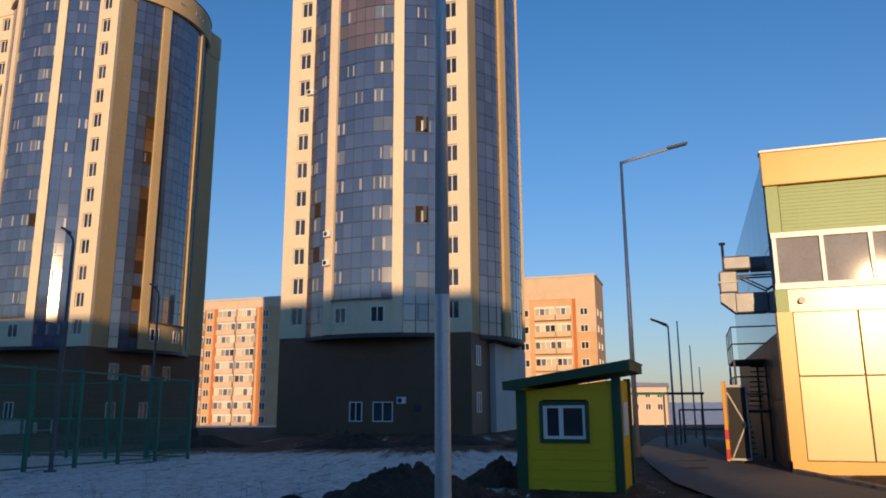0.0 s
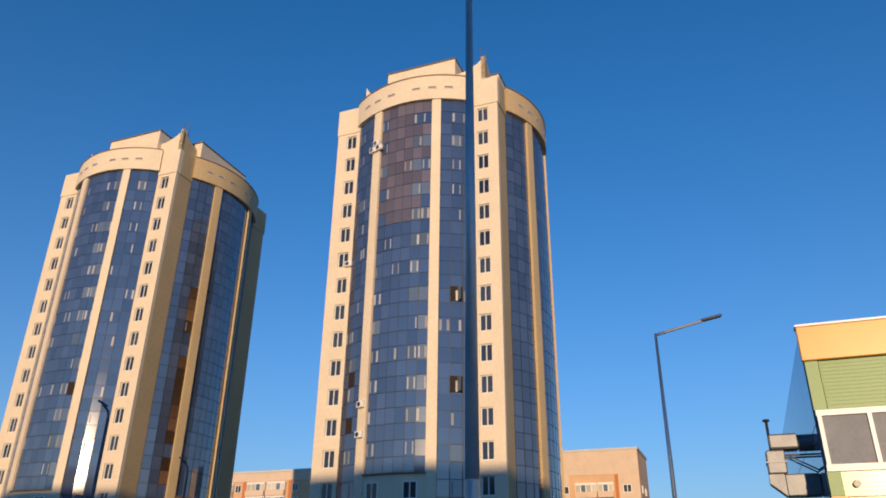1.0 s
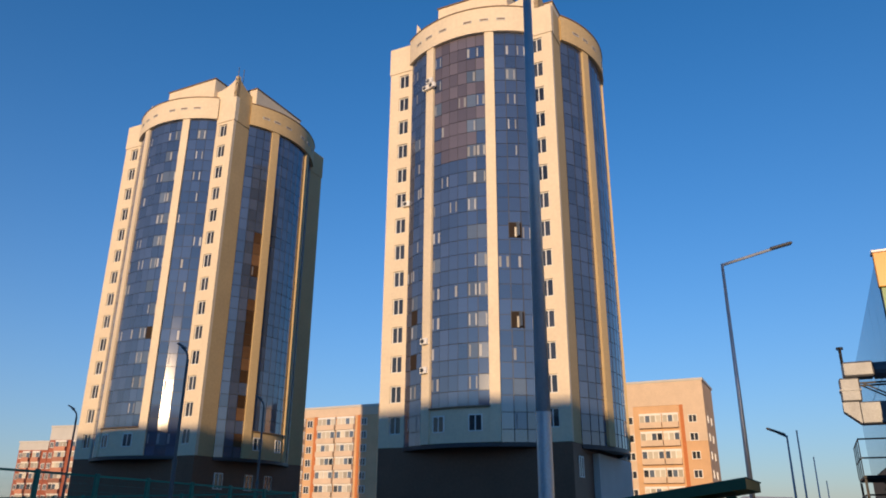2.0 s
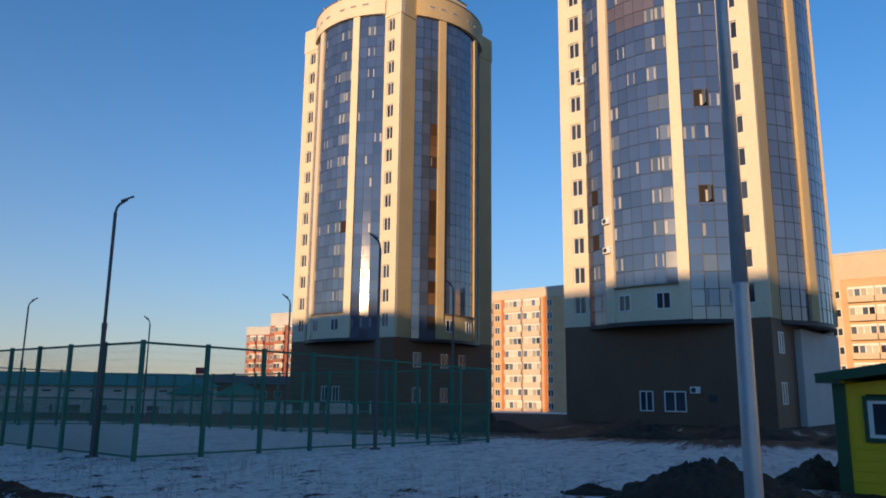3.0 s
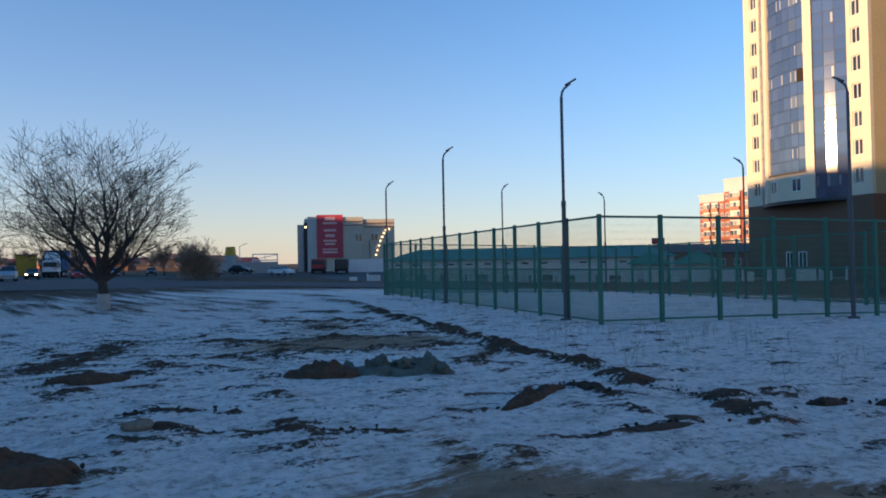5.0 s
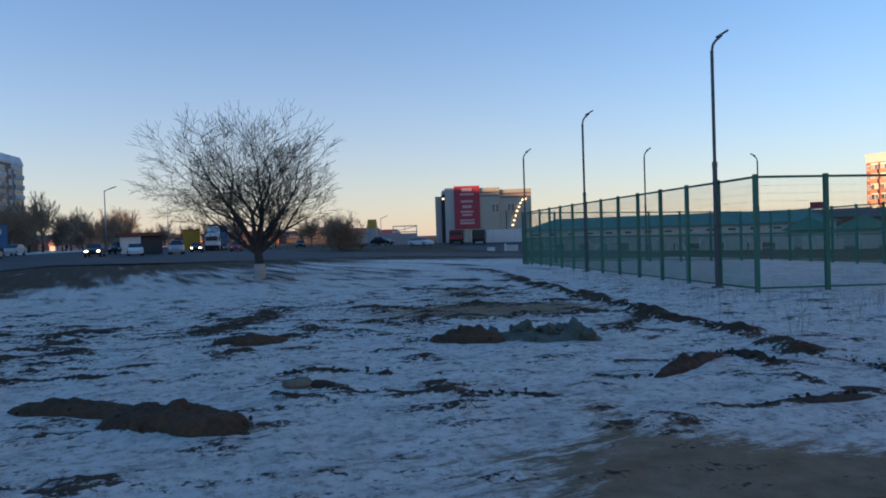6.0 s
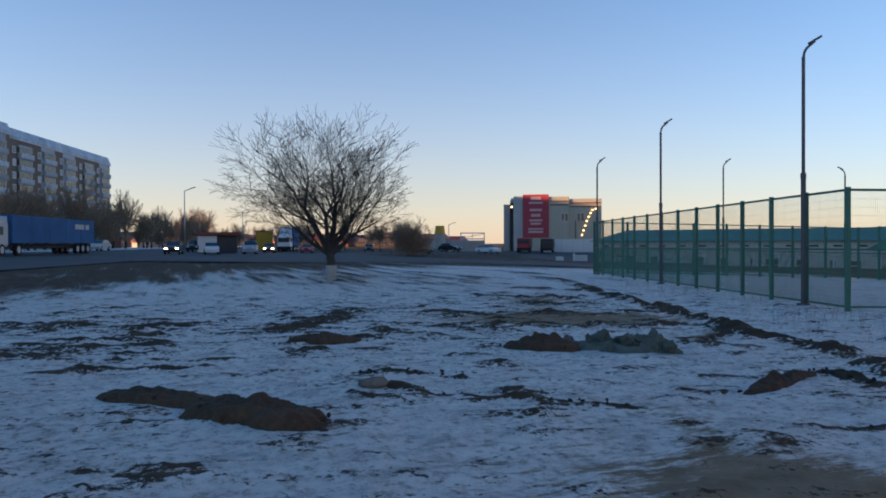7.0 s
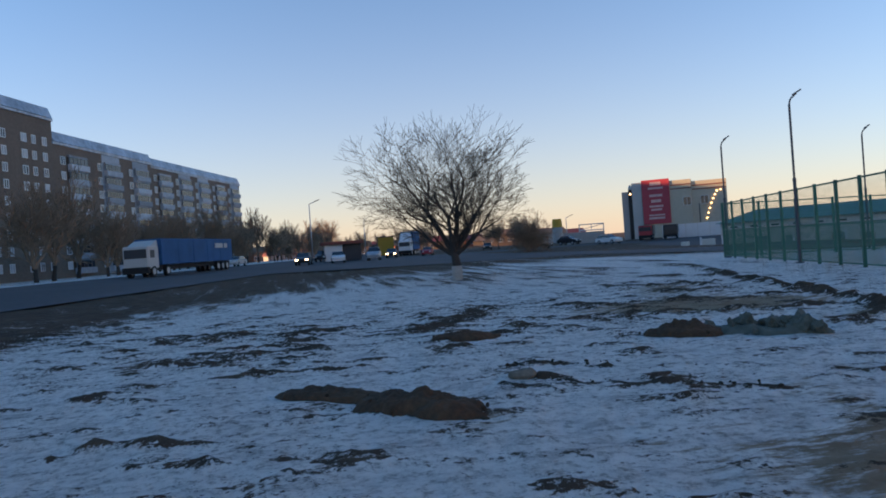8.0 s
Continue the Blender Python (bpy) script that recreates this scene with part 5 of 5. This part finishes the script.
AV = ROW - 180
for az, d, turn, paint, lab, lit, tall in ((90.8, 92, AV + 8, CARGREY, "dark hatchback with lit headlamps on the avenue", 1, 1.0), (88.2, 97, AV + 15, WHITE, "white saloon on the avenue", 0, 1.0),
                                           (85.4, 104, AV + 5, GALV, "silver off-roader on the avenue", 0, 1.25), (84.0, 120, AV + 4, CARGREY, "dark car with lit headlamps far off", 1, 1.0),
                                           (81.2, 128, AV, RED, "red car showing its tail lamps", 2, 1.0), (95.8, 112, AV, PALE, "pale car parked beyond the avenue", 0, 1.0),
                                           (79.0, 150, AV, WHITE, "white car far down the avenue", 0, 1.0), (72.6, 118, AV + 60, CARGREY, "dark car parked by the side street", 0, 1.0),
                                           (67.2, 122, AV + 40, WHITE, "white car parked by the red banner", 0, 1.0), (70.2, 140, AV + 50, CARGREY, "dark car in the distance", 0, 1.1),
                                           (89.3, 110, AV, CARGREY, "dark car parked at the kiosk", 0, 1.1), (76.5, 150, AV, CARGREY, "dark car far down the avenue", 0, 1.0)):
    car(*polar(az, d), turn, paint, lab, lit, tall)


def lorry(m, cab_paint, cargo_paint, length, label, tall=3.5):
    t = thing("lorry", m, label, "lorry", "lorries")
    part("cab", Shape().box(0.2, 2.3, -1.2, 1.2, 0.75, 2.85, c=0.12), cab_paint, t)
    part("bumper", Shape().box(-0.02, 0.5, -1.22, 1.22, 0.35, 0.95, c=0.05), RUBBER, t)
    part("windscreen", Shape().box(0.16, 0.3, -1.05, 1.05, 1.75, 2.55, c=0.03), MULLION, t)
    part("side_window", Shape().box(0.6, 1.4, -1.23, 1.23, 1.75, 2.45, c=0.02), MULLION, t)
    part("wind_deflector", Shape().add([(0.9, -1.1, 2.85), (2.3, -1.1, 2.85), (2.3, 1.1, 2.85), (0.9, 1.1, 2.85), (2.2, -1.05, tall - 0.15), (2.3, -1.05, tall - 0.15), (2.3, 1.05, tall - 0.15), (2.2, 1.05, tall - 0.15)],
         [(3, 2, 1, 0), (4, 5, 6, 7), (0, 1, 5, 4), (1, 2, 6, 5), (2, 3, 7, 6), (3, 0, 4, 7)]), cab_paint, t)
    box = part("trailer_box", Shape().box(2.7, length, -1.27, 1.27, 1.05, tall, c=0.04), cargo_paint, t)
    k = int((length - 2.7) / 3.0)
    for i in range(k + 1):
        x = 2.72 + i * (length - 2.8) / k
        for sy in (-1.3, 1.272):
            part("side_rib", Shape().box(x, x + 0.05, sy + 0.008, sy + 0.02, 1.07, tall - 0.02), cargo_paint, box)
    part("chassis", Shape().box(1.0, length - 0.1, -0.9, 0.9, 0.6, 1.03), RUBBER, t)
    for x in (1.2, 4.0, length - 4.2, length - 2.9, length - 1.6):
        for y in (-1.05, 1.05):
            wheel(t, x, y, 0.5, 0.32)
    return t


p = along(-61.5, 34)
q = lorry(pose(p.x, p.y, gz(p.x, p.y) + 0.09, 0, 0, ROW), PALE, BLUE, 20.5, "white lorry cab with a long blue tarpaulin trailer")
for i, (x, w) in enumerate(((15.4, 2.2), (18.0, 0.9))):
    part("lettering", Shape().box(x, x + w, -1.335, -1.3, 2.5, 3.0), PALE, q, "faded white lettering bar")
    part("lettering", Shape().box(x, x + w, 1.3, 1.335, 2.5, 3.0), PALE, q)
x, y = polar(83.0, 140)
lorry(pose(x, y, gz(x, y) + 0.05, 0, 0, AV + 175), WHITE, BLUE, 9, "white lorry with a blue box far off", 4.6)
x, y = polar(64.5, 128)
lorry(pose(x, y, 0.1, 0, 0, 150) @ Matrix.Diagonal((0.9, 0.9, 0.85, 1)), RED, CARGREY, 8, "red lorry with a dark tipper parked by the hall", 2.9)
x, y = polar(62.7, 126)
lorry(pose(x, y, 0.1, 0, 0, 150) @ Matrix.Diagonal((0.9, 0.9, 0.8, 1)), CARGREY, CARGREY, 7, "dark lorry parked by the white hoarding", 2.9)

# ---- shop hall with the red banner ----
az = 61.9
x, y = polar(az, 160)
shop = thing("shop_hall", pose(x, y, 0.0, 0, 0, az), "grey three-storey shop hall with a tall red banner", "building")
part("wall", Shape().box(-7.4, 2.6, 0, 14, -1, 11.7, c=0.05).box(2.6, 9.4, 0.3, 14, -1, 11.2, c=0.05), SHOPWALL, shop)
part("dark_corner", Shape().box(-10.2, -9.45, 1.2, 10, -1, 10.6, c=0.05), BLACKSTEEL, shop, "dark glazed corner tower")
part("side_wall", Shape().box(-9.4, -7.4, 0.6, 12, -1, 11.9, c=0.05), PALE, shop)
part("side_wall", Shape().box(-11.6, -10.25, 1.6, 10, -1, 10.2, c=0.05), GREYWALL, shop)
for z in (9.8, 10.6):
    part("stripe", Shape().box(-1.6, 2.5, -0.06, 0, z, z + 0.2).box(2.7, 9.3, 0.2, 0.3, z - 0.4, z - 0.2), REDROOF, shop)
part("corner_finial", Shape().rod((-9.85, 3, 10.6), (-9.85, 3, 11.2), 0.45, 0.4, n=10).rod((-9.85, 3, 11.2), (-9.85, 3, 11.7), 0.4, 0.12, n=10), PALE, shop)
for px, pz in ((3.6, 7.5), (7.0, 7.5)):
    sash_window(shop, pose(px - 2, -0.06, pz - 0.3), 1.6, 1.8)
for px, pz in ((5.3, 3.4), (5.6, 4.4), (5.95, 5.4), (6.3, 6.4), (6.7, 7.3), (7.1, 8.1), (7.5, 8.8), (8.2, 9.0)):
    part("wall_lamp", Shape().box(px - 0.15, px + 0.15, 0.12, 0.3, pz - 0.1, pz + 0.1, c=0.04), WALLLAMP, shop, "lit warm wall lamp")
part("wall_lamp", Shape().box(-10.0, -9.6, 1.0, 1.2, 9.5, 9.8, c=0.04), WALLLAMP, shop, "lit warm wall lamp")
part("floodlight_mast", Shape().rod((3.9, -1, 0), (3.9, -1, 6.5), 0.12, n=6), POLE_DARK, shop)
banner = thing("banner", shop.matrix_basis @ pose(0, -0.15, 0), "tall red advertising banner with pale lettering", "banner")
part("sheet", Shape().box(-7.35, -1.75, -0.08, 0.0, 2.9, 12.2), BANNER, banner)
for i, (w, z, h) in enumerate(((2.2, 11.0, 0.7), (3.0, 10.2, 0.4), (2.6, 8.6, 0.5), (2.0, 7.4, 0.6), (2.8, 6.4, 0.4), (2.2, 5.7, 0.4), (3.2, 4.6, 0.3), (3.2, 3.9, 0.45))):
    part("lettering", Shape().box(-4.55 - w / 2, -4.55 + w / 2, -0.1, -0.08, z, z + h), BANNER_INK, banner)
hoard = thing("hoarding", pose(*polar(60.3, 136), 0.0, 0, 0, 60), "white sheet-metal site hoarding", "fence")
for i in range(8):
    part("panel", Shape().box(-7 + i * 2, -5.04 + i * 2, 0, 0.06, 0, 2.4, c=0.01), WHITE, hoard)
kiosk = thing("kiosk", pose(*polar(69.0, 150), 0.1, 0, 0, 69), "low pale roadside kiosk with a lattice sign", "kiosk")
part("body", Shape().box(-4, 4, 0, 4, -0.3, 2.2, c=0.04), GREYWALL, kiosk)
part("sign_frame", Shape().box(-1, 4, 0.5, 0.6, 2.4, 2.6).box(-1, 4, 0.5, 0.6, 3.6, 3.8).box(-1, -0.8, 0.5, 0.6, 2.2, 3.8).box(3.8, 4, 0.5, 0.6, 2.2, 3.8).rod((-0.8, 0.55, 2.6), (3.8, 0.55, 3.6), 0.06, n=4).rod((1.5, 0.55, 2.6), (1.5, 0.55, 3.6), 0.06, n=4), WHITE, kiosk)
hut = thing("kiosk", pose(*polar(88.5, 108), 0.8, 0, 0, 92), "white kiosk with a red roof by the avenue", "kiosk")
part("body", Shape().box(-1.3, 1.3, 0, 3, -0.3, 2.1, c=0.04), WHITE, hut)
part("roof", Shape().box(-1.8, 4.4, -0.4, 3.4, 2.1, 2.6, c=0.05), REDROOF, hut)
part("stall_box", Shape().box(1.4, 4.1, 0.4, 3, -0.3, 2.1, c=0.04), MULLION, hut, "dark open stall under the roof")
stall = thing("kiosk", pose(*polar(84.4, 150), 0.6, 0, 0, 84), "orange roadside kiosk far along the avenue", "kiosk")
part("body", Shape().box(-1.6, 1.6, 0, 3, -0.3, 3.6, c=0.04), OCHRE, stall)
part("roof", Shape().box(-1.8, 1.8, -0.2, 3.2, 3.6, 3.8), ROOFMETAL, stall)
chimney = thing("orange_tank", pose(*polar(71.0, 220), 0, 0, 0, 71), "orange and grey tank tower on the horizon", "tank")
part("body", Shape().rod((0, 0, -1), (0, 0, 4.5), 1.5, n=14), GREYWALL, chimney)
part("top", Shape().rod((0, 0, 4.5), (0, 0, 7), 1.6, 1.3, n=14), OCHRE, chimney)

# ---- low buildings behind the court ----
low = thing("low_hall", pose(*polar(46.5, 112), -0.8, 0, 0, 40), "long low hall with a teal metal roof", "building")
part("wall", Shape().box(-26, 18, 0, 10, -0.9, 2.8, c=0.04), LIME_AND_SUN, low, "whitewashed long wall")
part("roof", Shape().add([(-26.6, -.6, 2.7), (18.6, -.6, 2.7), (18.6, 10.6, 2.7), (-26.6, 10.6, 2.7), (-22, 5, 4.5), (14, 5, 4.5)], [(0, 1, 5, 4), (2, 3, 4, 5), (1, 2, 5), (3, 0, 4), (3, 2, 1, 0)]), TEAL, low)
for i in range(15):
    slot = part("slot_window", Shape().box(-0.62, 0.62, -0.05, 0.05, -0.2, 0.2, c=0.02), PVC, low, m=pose(-24 + i * 2.9, 0, 2.0))
    part("pane", Shape().box(-0.54, 0.54, -0.062, -0.04, -0.14, 0.14), WINDARK, slot)
for az, d, w in ((35.6, 90, 3.2), (39.0, 96, 3.0)):
    g = thing("pavilion", pose(*polar(az, d), -0.8, 0, 0, az), "small pavilion with a teal hipped roof", "pavilion", "pavilions")
    part("wall", Shape().box(-w * 0.8, w * 0.8, 0, w, -0.5, 1.7), PALE, g)
    part("roof", Shape().add([(-w, -.6, 1.7), (w, -.6, 1.7), (w, w + .6, 1.7), (-w, w + .6, 1.7), (0, w / 2, 3.3)], [(0, 1, 4), (1, 2, 4), (2, 3, 4), (3, 0, 4), (3, 2, 1, 0)]), TEAL, g)
# the sunlit look of this shaded fence is put into its pale panels
fence2 = thing("yard_fence", pose(*polar(44, 84), -0.7, 0, 0, 40), "pale yard fence with gaps between its panels, sunlight painted in", "fence")
for i in range(22):
    part("panel", Shape().box(-28 + i * 2.5, -27.0 + i * 2.5 + 0.5 * (i % 3), 0, 0.12, -0.9, 0.75 + 0.2 * (i * 7 % 3), c=0.02), LIME_AND_SUN, fence2)
    part("post", Shape().box(-25.75 + i * 2.5, -25.55 + i * 2.5, -0.02, 0.14, -0.9, 1.15, c=0.02), WHITE, fence2)
part("rail", Shape().box(-28, 27, 0.13, 0.2, -0.1, 0.05), GREYWALL, fence2)
for az, d, w, h, zr in ((38.0, 150, 16, 3.6, 5.2), (42.5, 165, 12, 3.2, 4.6), (33.8, 140, 9, 3.4, 5.0)):
    g = thing("low_house", pose(*polar(az, d), -1, 0, 0, az - 10), "low house with a dark red metal roof", "house", "low houses")
    part("wall", Shape().box(-w / 2, w / 2, 0, 8, -0.5, h), REDBRICK, g)
    part("roof", Shape().add([(-w / 2 - .5, -.5, h), (w / 2 + .5, -.5, h), (w / 2 + .5, 8.5, h), (-w / 2 - .5, 8.5, h), (-w / 2 + 1, 4, zr), (w / 2 - 1, 4, zr)], [(0, 1, 5, 4), (2, 3, 4, 5), (1, 2, 5), (3, 0, 4), (3, 2, 1, 0)]), REDROOF, g)
    for i in range(int(w / 2.6)):
        sash_window(g, pose(-w / 2 + 1.5 + 2.6 * i, -0.05, 1.6), 1.2, 1.2)
sign = thing("roof_sign", pose(*polar(38.4, 146), 3.2, 0, 0, 39), "small red roof sign", "sign")
part("board", Shape().box(-1.2, 1.2, 0, 0.2, 1.0, 2.2), RED, sign)
part("post", Shape().rod((-0.8, 0.1, -5.6), (-0.8, 0.1, 1.0), 0.08, n=6).rod((0.8, 0.1, -5.6), (0.8, 0.1, 1.0), 0.08, n=6), POLE_DARK, sign)
# low mixed roofs along the far end of the avenue
rng = random.Random(17)
for i in range(22):
    az, d = 70 + i * 1.25 + rng.uniform(-0.3, 0.3), rng.uniform(230, 330)
    w, h = rng.uniform(7, 13), rng.uniform(2, 3.8)
    g = thing("low_house", pose(*polar(az, d), 0.3, 0, 0, az + rng.uniform(-25, 25)), "low house far along the avenue", "house", "far houses")
    part("wall", Shape().box(-w / 2, w / 2, 0, 8, -1, h), rng.choice((APT, REDBRICK, APT, GREYWALL)) if az > 77 else rng.choice((APT, GREYWALL)), g)
    part("roof", Shape().add([(-w / 2 - .4, -.4, h), (w / 2 + .4, -.4, h), (w / 2 + .4, 8.4, h), (-w / 2 - .4, 8.4, h), (-w / 2, 4, h + 2), (w / 2, 4, h + 2)], [(0, 1, 5, 4), (2, 3, 4, 5), (1, 2, 5), (3, 0, 4), (3, 2, 1, 0)]), rng.choice((REDROOF, ROOFMETAL, APT)), g)
    sash_window(g, pose(-1.5, -0.05, 1.6), 1.2, 1.2)
    sash_window(g, pose(1.5, -0.05, 1.6), 1.2, 1.2)
for az, d, h in ((90.1, 118, 9.2), (86.0, 160, 8.0), (70.3, 170, 6.0)):
    x, y = polar(az, d)
    street_lamp(x, y, 80, h, 1.5, 0.5, "grey street lamp along the avenue", 0.12)


# ---- dry weeds ----
def weeds(count, seed, places, tall):
    rng = random.Random(seed)
    sh = Shape()
    for i in range(count):
        cx, cy, sx, sy = rng.choice(places)
        x, y = rng.gauss(cx, sx), rng.gauss(cy, sy)
        z = gz(x, y)
        for k in range(rng.randint(1, 3)):
            h = rng.uniform(0.4, 1.0) * tall
            b = Vector((x + rng.gauss(0, 0.08), y + rng.gauss(0, 0.08), z - 0.03))
            t = b + Vector((rng.gauss(0, 0.12) * h, rng.gauss(0, 0.12) * h, h))
            sh.rod(b, t, 0.003, 0.0015, n=3, cap=False)
            for q in range(3):
                f = b.lerp(t, rng.uniform(0.45, 0.9))
                sh.rod(f, f + Vector((rng.gauss(0, 0.09), rng.gauss(0, 0.09), rng.uniform(0.04, 0.14))), 0.002, 0.001, n=3, cap=False)
    return sh


solo("dry_weeds", weeds(130, 3, [(-12, 11.2, 2.2, 0.8), (-7.5, 9.6, 2.0, 0.8), (-19, 13.6, 3.0, 0.6), (-4, 12.5, 2.0, 1.0), (-9.0, 12.5, 2.0, 0.8), (-32, 5.5, 1.5, 1.2)], 0.5), TWIG_ROW,
     "thin dry weed stalks poking through snow", "weeds", kind="stuff")
solo("weed", weeds(3, 9, [(-7.0, 8.2, 0.08, 0.08)], 0.8), TWIG_ROW, "single tall dry weed by the earth ridge", "weed")
